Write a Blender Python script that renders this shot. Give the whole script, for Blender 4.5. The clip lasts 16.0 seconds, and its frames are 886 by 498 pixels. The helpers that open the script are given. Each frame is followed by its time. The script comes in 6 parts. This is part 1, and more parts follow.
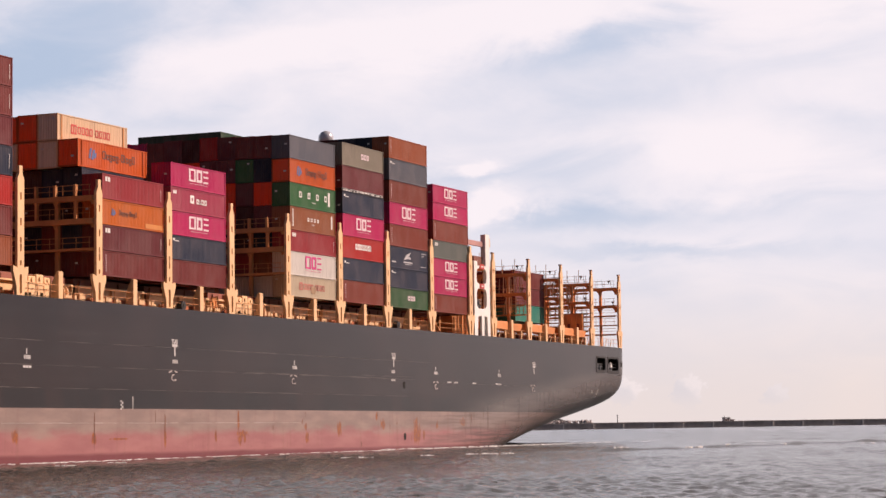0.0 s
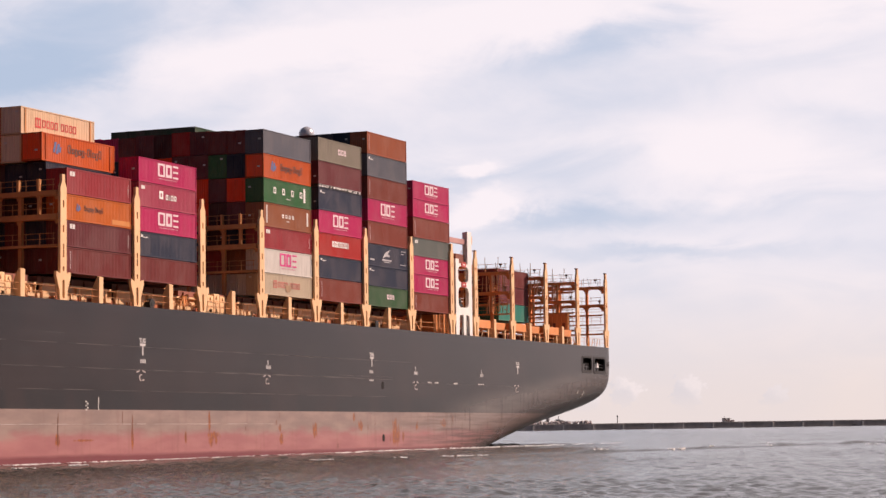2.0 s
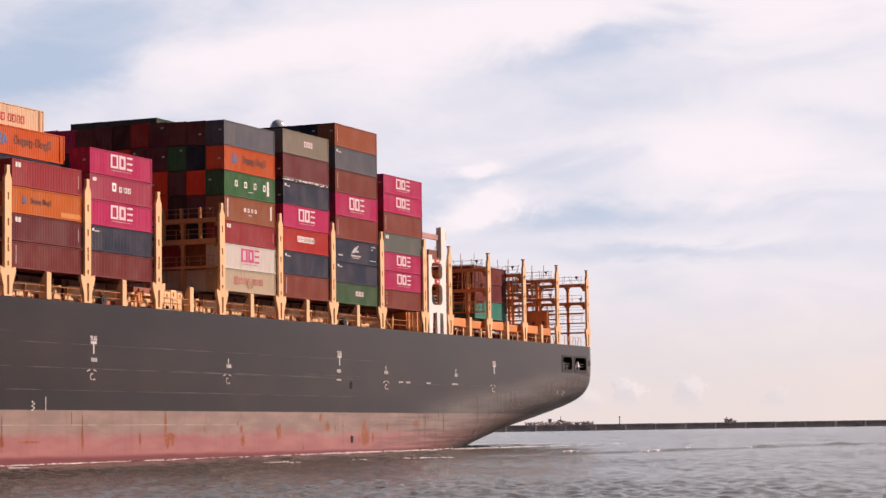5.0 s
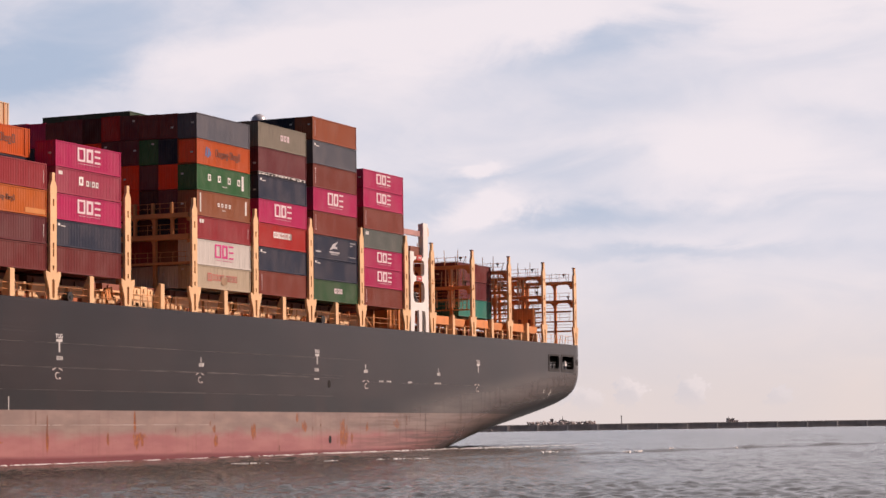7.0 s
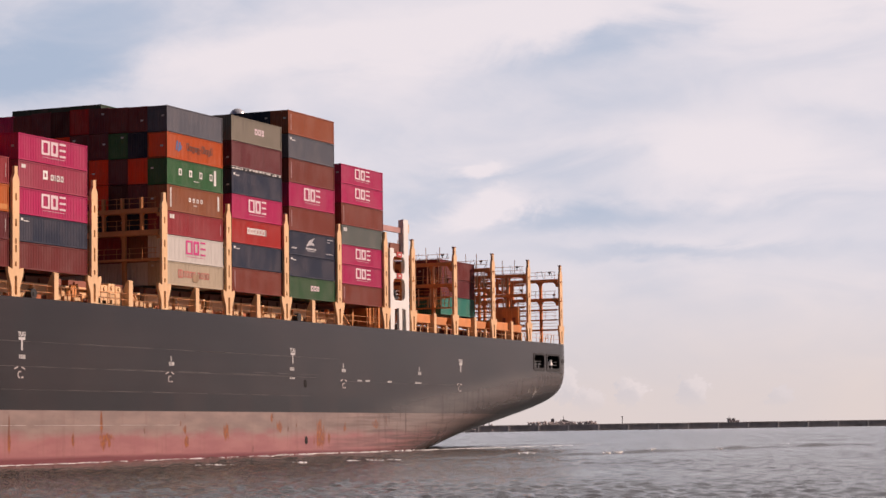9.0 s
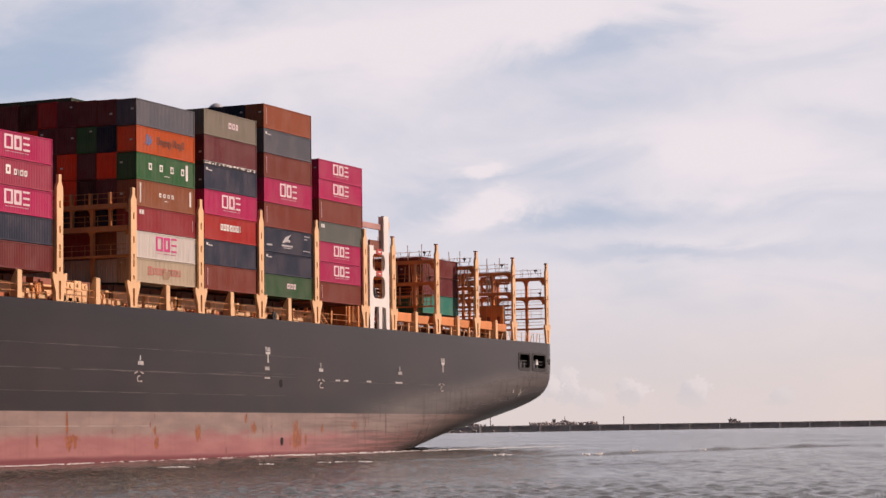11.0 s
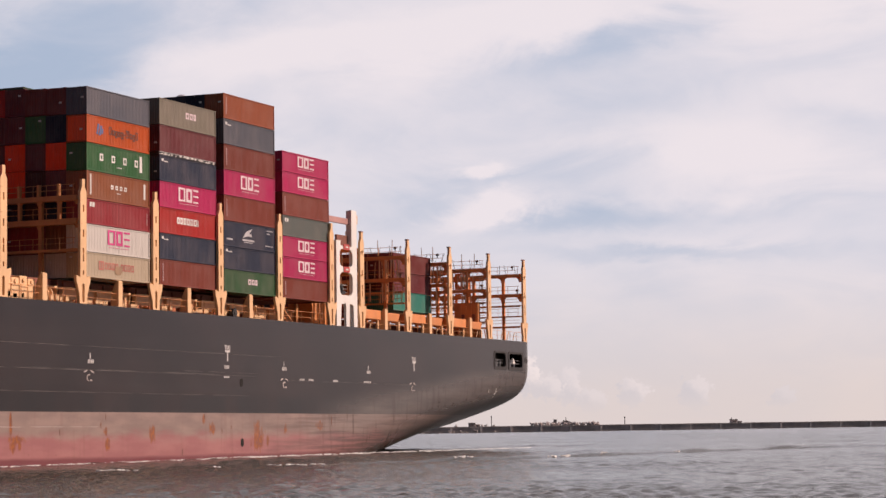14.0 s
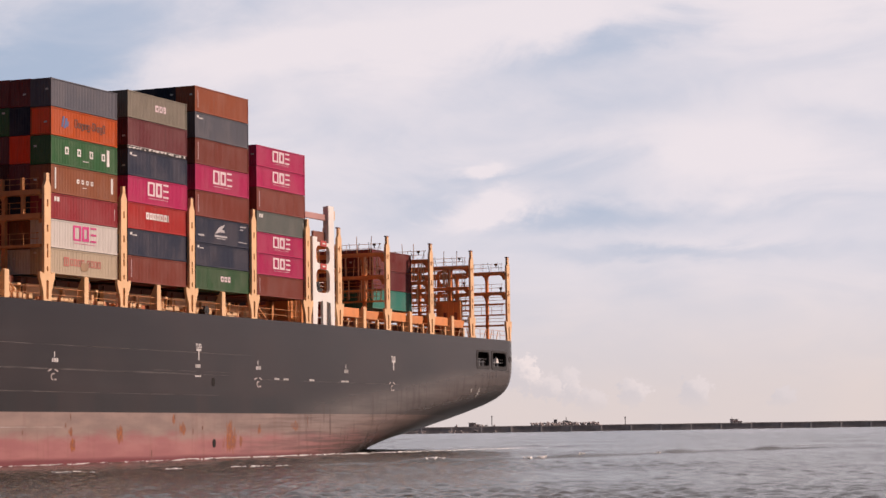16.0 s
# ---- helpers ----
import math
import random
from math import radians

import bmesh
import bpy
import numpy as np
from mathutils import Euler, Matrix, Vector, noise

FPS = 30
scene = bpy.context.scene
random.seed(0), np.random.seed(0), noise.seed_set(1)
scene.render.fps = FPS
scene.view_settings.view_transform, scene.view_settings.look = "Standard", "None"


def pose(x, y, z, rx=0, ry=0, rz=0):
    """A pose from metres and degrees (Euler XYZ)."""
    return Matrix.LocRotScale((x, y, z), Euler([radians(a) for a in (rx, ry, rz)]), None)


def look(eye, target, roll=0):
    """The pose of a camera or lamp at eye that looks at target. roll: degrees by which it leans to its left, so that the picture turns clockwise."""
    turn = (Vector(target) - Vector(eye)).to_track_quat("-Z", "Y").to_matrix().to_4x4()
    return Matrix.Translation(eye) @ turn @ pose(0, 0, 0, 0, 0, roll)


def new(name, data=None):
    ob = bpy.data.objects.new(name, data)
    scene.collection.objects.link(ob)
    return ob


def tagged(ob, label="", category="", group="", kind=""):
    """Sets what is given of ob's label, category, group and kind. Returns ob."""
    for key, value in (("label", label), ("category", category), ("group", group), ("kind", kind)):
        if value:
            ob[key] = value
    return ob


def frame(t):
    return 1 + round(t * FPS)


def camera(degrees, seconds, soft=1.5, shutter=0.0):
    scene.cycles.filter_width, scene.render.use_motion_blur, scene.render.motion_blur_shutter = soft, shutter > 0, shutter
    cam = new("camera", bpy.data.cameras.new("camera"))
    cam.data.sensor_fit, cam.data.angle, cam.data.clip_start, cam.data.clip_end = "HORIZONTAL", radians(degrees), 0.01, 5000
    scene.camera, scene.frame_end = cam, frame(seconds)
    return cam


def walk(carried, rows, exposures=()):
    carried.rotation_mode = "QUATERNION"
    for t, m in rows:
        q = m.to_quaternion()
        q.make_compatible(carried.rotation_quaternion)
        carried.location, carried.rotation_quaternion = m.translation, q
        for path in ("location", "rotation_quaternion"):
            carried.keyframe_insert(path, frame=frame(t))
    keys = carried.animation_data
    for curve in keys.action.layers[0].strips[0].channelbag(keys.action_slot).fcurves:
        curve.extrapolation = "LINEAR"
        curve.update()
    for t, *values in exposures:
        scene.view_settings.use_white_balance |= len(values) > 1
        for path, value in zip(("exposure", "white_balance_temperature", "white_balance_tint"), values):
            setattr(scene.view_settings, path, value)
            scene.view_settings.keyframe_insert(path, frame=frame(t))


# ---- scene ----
# ---------------------------------------------------------------- camera
EYE = Vector((0.0, 0.0, 2.906))
HEADING, TILT, LEAN = 23.746, 4.474, -0.857
cam = camera(22.03, 16.0)
KELVIN, TINT = 6680, 23


def aim(yaw, tilt):
    a, b = radians(HEADING + yaw), radians(TILT + tilt)
    return look(EYE, EYE + Vector((math.cos(a) * math.cos(b), math.sin(a) * math.cos(b), math.sin(b))), LEAN)


walk(cam, [(0.0, aim(-0.192, -0.047)), (2.9, aim(-0.188, -0.019)), (6.5, aim(-0.100, -0.019)), (9.0, aim(-0.071, -0.019)),
           (11.5, aim(-0.028, -0.004)), (14.0, aim(-0.010, 0.0)), (16.0, aim(0.0, 0.0))],
     exposures=[(t, e, KELVIN, TINT) for t, e in ((0.0, 0.25), (4.0, 0.26), (6.5, 0.26), (7.0, 0.13), (7.5, 0.10), (9.0, 0.06), (16.0, 0.06))])

# the ship's way: seconds, and how far its origin lies along x
WAY = [(0.0, 219.35), (2.0, 212.72), (4.0, 206.09), (6.5, 197.81), (9.0, 189.56), (11.5, 181.35), (14.0, 173.18), (16.0, 166.69)]
OFFING, TRIM = 125.14, 0.229

# ---------------------------------------------------------------- world and sun
SUN_AZ, SUN_EL = -58.0, 38.0      # from +x towards +y


def low_blue(L, N, el):
    """How far the thin high veil whitens the blue: much near the horizon, little overhead."""
    n = N("ShaderNodeMapRange")
    n.interpolation_type = "SMOOTHSTEP"
    for i, v in zip(range(1, 5), (12.0, 50.0, 0.75, 0.05)):
        n.inputs[i].default_value = v
    L(el, n.inputs[0])
    return n.outputs[0]


def make_world():
    w = bpy.data.worlds.new("sky")
    scene.world = w
    w.use_nodes = True
    nt = w.node_tree
    nt.nodes.clear()
    N, L = nt.nodes.new, nt.links.new

    def math_(op, a, b=None, c=None):
        n = N("ShaderNodeMath")
        n.operation = op
        for i, v in enumerate((a, b, c)):
            if v is None:
                continue
            if isinstance(v, (int, float)):
                n.inputs[i].default_value = v
            else:
                L(v, n.inputs[i])
        return n.outputs[0]

    tc = N("ShaderNodeTexCoord")
    sep = N("ShaderNodeSeparateXYZ")
    L(tc.outputs["Generated"], sep.inputs[0])
    az = math_("MULTIPLY", math_("ARCTAN2", sep.outputs[1], sep.outputs[0]), 57.2958)
    el = math_("MULTIPLY", math_("ARCSINE", sep.outputs[2]), 57.2958)
    u = math_("SUBTRACT", HEADING, az)
    pos = N("ShaderNodeCombineXYZ")
    L(u, pos.inputs[0])
    L(el, pos.inputs[1])

    def fbm(scale, sx, sy, turn, detail=6.0, rough=0.55, seed=0.0, warp=0.6):
        m = N("ShaderNodeMapping")
        m.inputs["Rotation"].default_value = (0, 0, radians(turn))
        m.inputs["Scale"].default_value = (sx, sy, 1)
        m.inputs["Location"].default_value = (seed, seed * 0.7, seed)
        L(pos.outputs[0], m.inputs[0])
        n = N("ShaderNodeTexNoise")
        n.inputs["Scale"].default_value = scale
        n.inputs["Detail"].default_value = detail
        n.inputs["Roughness"].default_value = rough
        n.inputs["Distortion"].default_value = warp
        L(m.outputs[0], n.inputs["Vector"])
        return n.outputs["Fac"]

    wisp = fbm(0.42, 0.5, 1.35, -13, 7.0, 0.55, 3.1)
    broad = fbm(0.20, 0.5, 1.3, -8, 4.0, 0.5, 7.7)
    # soft gaps of blue between the cloud sheets: place, spread, slope, depth
    frayed = fbm(1.5, 0.55, 1.2, -12, 6.0, 0.62, 5.5)
    sway = fbm(0.9, 0.6, 1.3, -10, 5.0, 0.6, 2.3)
    warp = math_("ADD", math_("MULTIPLY", math_("SUBTRACT", wisp, 0.5), 1.5), math_("MULTIPLY", math_("SUBTRACT", frayed, 0.5), 0.5))
    drift = math_("MULTIPLY", math_("SUBTRACT", sway, 0.5), 2.6)
    total = None
    for gu, gv, su, sv, slope, depth in GAPS:
        du = math_("ADD", math_("SUBTRACT", u, gu), drift)
        dv = math_("SUBTRACT", math_("ADD", math_("SUBTRACT", el, gv), warp), math_("MULTIPLY", du, slope))
        q = math_("ADD", math_("POWER", math_("ABSOLUTE", math_("DIVIDE", du, su)), 2.0), math_("POWER", math_("ABSOLUTE", math_("DIVIDE", dv, sv)), 2.0))
        g = math_("MULTIPLY", math_("EXPONENT", math_("MULTIPLY", q, -1.0)), depth)
        total = g if total is None else math_("ADD", total, g)
    veil = math_("ADD", math_("MULTIPLY", math_("SUBTRACT", wisp, 0.5), 0.75), math_("MULTIPLY", math_("SUBTRACT", broad, 0.5), 0.6))
    blue = math_("SUBTRACT", math_("ADD", total, 0.30), veil)
    # the cloud sheet breaks up towards the zenith
    lift = N("ShaderNodeMapRange")
    lift.interpolation_type = "SMOOTHSTEP"
    for i, v in zip(range(1, 5), (24.0, 58.0, 0.0, 0.75)):
        lift.inputs[i].default_value = v
    L(el, lift.inputs[0])
    blue = math_("ADD", blue, lift.outputs[0])
    # and clears away from the bank that lies ahead
    side = math_("ABSOLUTE", math_("SUBTRACT", math_("WRAP", math_("ADD", u, 180.0), 360.0, 0.0), 180.0))
    away = N("ShaderNodeMapRange")
    away.interpolation_type = "SMOOTHSTEP"
    for i, v in zip(range(1, 5), (44.0, 84.0, 0.0, 0.95)):
        away.inputs[i].default_value = v
    L(side, away.inputs[0])
    blue = math_("ADD", blue, away.outputs[0])
    ramp = N("ShaderNodeMapRange")
    ramp.interpolation_type = "SMOOTHSTEP"
    for i, v in zip(range(1, 5), (0.0, 1.0, 0.0, 1.0)):
        ramp.inputs[i].default_value = v
    L(blue, ramp.inputs[0])
    # height: hazy and warmer near the horizon
    low = N("ShaderNodeMapRange")
    low.interpolation_type = "SMOOTHSTEP"
    for i, v in zip(range(1, 5), (0.0, 5.0, 1.0, 0.0)):
        low.inputs[i].default_value = v
    L(el, low.inputs[0])
    # small heaped clouds along the horizon, lit from the sun's side: place, spread, whiteness
    heap, curl = fbm(3.4, 1.0, 1.0, 0, 5.0, 0.62, 1.3, 0.3), fbm(7.0, 1.0, 1.1, 0, 3.0, 0.6, 4.1, 0.2)
    rough = math_("ADD", math_("MULTIPLY", math_("SUBTRACT", heap, 0.5), 2.2), math_("MULTIPLY", math_("SUBTRACT", curl, 0.5), 0.9))
    puff, gleam = None, None
    for gu, gv, su, sv, white in PUFFS:
        du, dv = math_("DIVIDE", math_("SUBTRACT", u, gu), su), math_("DIVIDE", math_("SUBTRACT", el, gv), sv)
        q = math_("ADD", math_("POWER", math_("ADD", math_("MULTIPLY", du, du), math_("MULTIPLY", dv, dv)), 0.5), rough)
        edge = N("ShaderNodeMapRange")
        edge.interpolation_type = "SMOOTHSTEP"
        for i, v in zip(range(1, 5), (1.08, 0.72, 0.0, 1.0)):
            edge.inputs[i].default_value = v
        L(q, edge.inputs[0])
        slope = math_("ADD", math_("ADD", math_("MULTIPLY", du, 0.55), math_("MULTIPLY", dv, 0.65)), math_("MULTIPLY", rough, 0.5))
        rim = N("ShaderNodeMapRange")
        rim.interpolation_type = "SMOOTHSTEP"
        for i, v in zip(range(1, 5), (-0.25, 0.50, 0.0, white)):
            rim.inputs[i].default_value = v
        L(slope, rim.inputs[0])
        lit = math_("MULTIPLY", rim.outputs[0], edge.outputs[0])
        puff = edge.outputs[0] if puff is None else math_("MAXIMUM", puff, edge.outputs[0])
        gleam = lit if gleam is None else math_("MAXIMUM", gleam, lit)
    foot = N("ShaderNodeMapRange")
    foot.interpolation_type = "SMOOTHSTEP"
    for i, v in zip(range(1, 5), (0.15, 0.85, 0.0, 1.0)):
        foot.inputs[i].default_value = v
    L(el, foot.inputs[0])

    sky = N("ShaderNodeTexSky")
    sky.sky_type = "NISHITA"
    sky.sun_disc = False
    sky.sun_elevation = radians(SUN_EL)
    sky.sun_rotation = radians(90 - SUN_AZ)
    dim = N("ShaderNodeVectorMath")
    dim.operation = "SCALE"
    L(sky.outputs[0], dim.inputs[0])
    dim.inputs["Scale"].default_value = 0.033

    def mix(f, a, b, kind="MIX"):
        n = N("ShaderNodeMix")
        n.data_type, n.blend_type = "RGBA", kind
        if isinstance(f, float):
            n.inputs[0].default_value = f
        else:
            L(f, n.inputs[0])
        for i, v in ((6, a), (7, b)):
            if isinstance(v, tuple):
                n.inputs[i].default_value = (*v, 1)
            else:
                L(v, n.inputs[i])
        return n.outputs[2]

    clear = mix(math_("MULTIPLY", low_blue(L, N, el), math_("SUBTRACT", 1.0, away.outputs[0])), dim.outputs[0], (0.545, 0.715, 0.885))
    cloud = mix(low.outputs[0], CLOUD, HAZE)
    cloud = mix(math_("MULTIPLY", math_("MULTIPLY", puff, foot.outputs[0]), 0.85), cloud, (0.725, 0.710, 0.690))
    cloud = mix(math_("MULTIPLY", gleam, foot.outputs[0]), cloud, (1.04, 0.955, 0.86))
    amount = math_("MULTIPLY", ramp.outputs[0], math_("SUBTRACT", 1.0, math_("MULTIPLY", low.outputs[0], math_("SUBTRACT", 0.75, math_("MULTIPLY", away.outputs[0], 0.6)))))
    col = mix(amount, cloud, clear)
    bg = N("ShaderNodeBackground")
    bg.inputs["Strength"].default_value = 0.85
    L(col, bg.inputs[0])
    out = N("ShaderNodeOutputWorld")
    L(bg.outputs[0], out.inputs[0])


CLOUD, HAZE = (0.885, 0.89, 0.893), (0.80, 0.747, 0.68)
PUFFS = [(1.95, 1.30, 0.52, 0.52, 0.95), (2.55, 0.95, 0.55, 0.35, 0.5), (3.10, 0.95, 0.34, 0.50, 0.5), (3.65, 0.60, 0.45, 0.32, 0.35), (4.70, 0.78, 0.42, 0.42, 0.5), (6.25, 0.75, 0.40, 0.46, 0.45), (8.4, 0.6, 0.35, 0.3, 0.25), (-14.0, 1.2, 1.2, 0.6, 0.6), (15.0, 1.0, 1.0, 0.6, 0.6)]
GAPS = [(-10.4, 8.8, 3.0, 0.75, 0.12, 0.78), (-8.6, 10.3, 3.4, 0.85, 0.12, 0.50), (-6.5, 7.7, 2.2, 0.35, 0.06, 0.18), (-4.5, 9.4, 3.2, 0.55, 0.13, -0.45), (1.0, 10.2, 3.2, 0.6, 0.12, -0.40),
        (5.4, 9.75, 3.6, 0.46, 0.20, 0.46), (8.5, 10.4, 3.2, 0.7, 0.1, -0.50), (3.4, 5.3, 5.6, 0.50, 0.01, 0.46), (5.6, 4.35, 3.6, 0.22, -0.02, 0.32), (1.15, 5.45, 1.2, 0.40, 0.14, -1.05), (0.95, 6.5, 0.8, 0.24, 0.05, -0.85), (1.0, 6.1, 3.0, 1.0, 0.05, 0.28),
        (7.2, 6.9, 2.6, 0.6, -0.1, -0.35), (10.4, 7.6, 1.4, 0.4, 0.0, 0.12), (2.8, 8.1, 4.2, 1.0, 0.1, 0.12)]
make_world()

sun = new("sun", bpy.data.lights.new("sun", "SUN"))
sun.data.energy, sun.data.angle, sun.data.color = 5.0, radians(0.6), (1.0, 0.81, 0.65)
sd = Vector((math.cos(radians(SUN_AZ)) * math.cos(radians(SUN_EL)), math.sin(radians(SUN_AZ)) * math.cos(radians(SUN_EL)), math.sin(radians(SUN_EL))))
sun.matrix_world = look(sd * 100, (0, 0, 0))


# ---------------------------------------------------------------- materials
class Nodes:
    """A node material with a Principled shader and small shorthands."""

    def __init__(self, name, rough=0.5, metal=0.0):
        self.mat = bpy.data.materials.new(name)
        self.mat.use_nodes = True
        self.t = self.mat.node_tree
        self.bsdf = self.t.nodes["Principled BSDF"]
        self.bsdf.inputs["Roughness"].default_value = rough
        self.bsdf.inputs["Metallic"].default_value = metal
        self.coord = self.t.nodes.new("ShaderNodeTexCoord").outputs["Object"]

    def n(self, kind):
        return self.t.nodes.new(kind)

    def link(self, a, b):
        self.t.links.new(a, b)

    def noise(self, scale, stretch=(1, 1, 1), detail=4.0, rough=0.55, vector=None):
        m = self.n("ShaderNodeMapping")
        m.inputs["Scale"].default_value = stretch
        self.link(vector or self.coord, m.inputs[0])
        n = self.n("ShaderNodeTexNoise")
        n.inputs["Scale"].default_value, n.inputs["Detail"].default_value, n.inputs["Roughness"].default_value = scale, detail, rough
        self.link(m.outputs[0], n.inputs["Vector"])
        return n.outputs["Fac"]

    def step(self, value, a, b, lo=0.0, hi=1.0):
        r = self.n("ShaderNodeMapRange")
        r.interpolation_type = "SMOOTHSTEP"
        for i, v in zip(range(1, 5), (a, b, lo, hi)):
            r.inputs[i].default_value = v
        self.link(value, r.inputs[0])
        return r.outputs[0]

    def mul(self, a, b, op="MULTIPLY"):
        m = self.n("ShaderNodeMath")
        m.operation = op
        for i, v in enumerate((a, b)):
            if isinstance(v, (int, float)):
                m.inputs[i].default_value = v
            else:
                self.link(v, m.inputs[i])
        return m.outputs[0]

    def mix(self, f, a, b, kind="MIX"):
        n = self.n("ShaderNodeMix")
        n.data_type, n.blend_type = "RGBA", kind
        if isinstance(f, (int, float)):
            n.inputs[0].default_value = f
        else:
            self.link(f, n.inputs[0])
        for i, v in ((6, a), (7, b)):
            if isinstance(v, tuple):
                n.inputs[i].default_value = (*v, 1)
            else:
                self.link(v, n.inputs[i])
        return n.outputs[2]

    def colour(self, c):
        self.link(c, self.bsdf.inputs["Base Color"])
        return self

    def bump(self, height, strength=0.3, distance=0.02):
        b = self.n("ShaderNodeBump")
        b.inputs["Strength"].default_value, b.inputs["Distance"].default_value = strength, distance
        self.link(height, b.inputs["Height"])
        self.link(b.outputs[0], self.bsdf.inputs["Normal"])
        return self


def paint(name, rgb, rough=0.5, worn=0.25, rust=0.15, rust_rgb=(0.16, 0.06, 0.025)):
    """Marine paint with chalking, grime and a little rust."""
    k = Nodes(name, rough)
    fine, broad = k.noise(2.2, (1, 1, 0.5), 5), k.noise(0.35, (1, 1, 0.4), 3)
    c = k.mix(k.step(broad, 0.35, 0.7), tuple(v * (1 - worn) for v in rgb), rgb)
    c = k.mix(k.mul(k.step(fine, 0.62, 0.78), rust), c, rust_rgb)
    return k.colour(c).bump(fine, 0.15, 0.01).mat


def container_paint():
    """Paint in the container's own colour, chalked, streaked and rusting at scuffs."""
    k = Nodes("container_paint", 0.5)
    k.bsdf.inputs["Specular IOR Level"].default_value = 0.18
    info = k.n("ShaderNodeObjectInfo")
    shift = k.n("ShaderNodeVectorMath")
    shift.operation = "ADD"
    k.link(k.coord, shift.inputs[0])
    span = k.n("ShaderNodeVectorMath")
    span.operation = "SCALE"
    span.inputs[0].default_value = (37.0, 19.0, 53.0)
    k.link(info.outputs["Random"], span.inputs["Scale"])
    k.link(span.outputs[0], shift.inputs[1])
    v = shift.outputs[0]
    broad, streak, spot = k.noise(0.45, (1, 1, 0.6), 3, vector=v), k.noise(1.6, (3.2, 3.2, 0.18), 4, vector=v), k.noise(2.6, detail=5, rough=0.65, vector=v)
    base = info.outputs["Color"]
    pale = k.mix(0.09, base, (0.45, 0.36, 0.33))
    c = k.mix(k.step(broad, 0.35, 0.68), base, pale)
    c = k.mix(k.mul(k.step(streak, 0.5, 0.75), 0.30), c, (0.05, 0.04, 0.04))
    c = k.mix(k.mul(k.step(spot, 0.66, 0.76), 0.55), c, (0.13, 0.05, 0.02))
    return k.colour(c).bump(spot, 0.1, 0.01).mat


RUST_AT = [(9.2, 1.85, 2.75, 1.3), (8.5, 1.0, 2.4, 0.5), (9.7, 1.2, 2.3, 0.35), (8.2, 2.7, 5.1, 0.28), (25.2, 1.0, 2.4, 0.6), (24.9, 2.6, 3.6, 0.4), (34.0, 1.9, 3.7, 0.65), (44.8, 3.6, 4.9, 0.25), (46.7, 2.6, 4.1, 0.8),
           (57.2, 0.7, 3.4, 1.6), (57.0, 2.2, 4.3, 0.7), (59.6, 1.2, 2.6, 0.4), (72.8, 3.0, 4.2, 1.0), (64.0, 2.6, 3.8, 0.4), (-22.1, 1.3, 2.7, 0.45), (-17.5, 1.8, 2.05, 2.0), (-8.0, 0.6, 3.6, 0.25), (3.0, 1.4, 2.7, 0.25), (-36.0, 1.6, 3.0, 0.6), (-47.0, 1.2, 3.0, 0.6)]


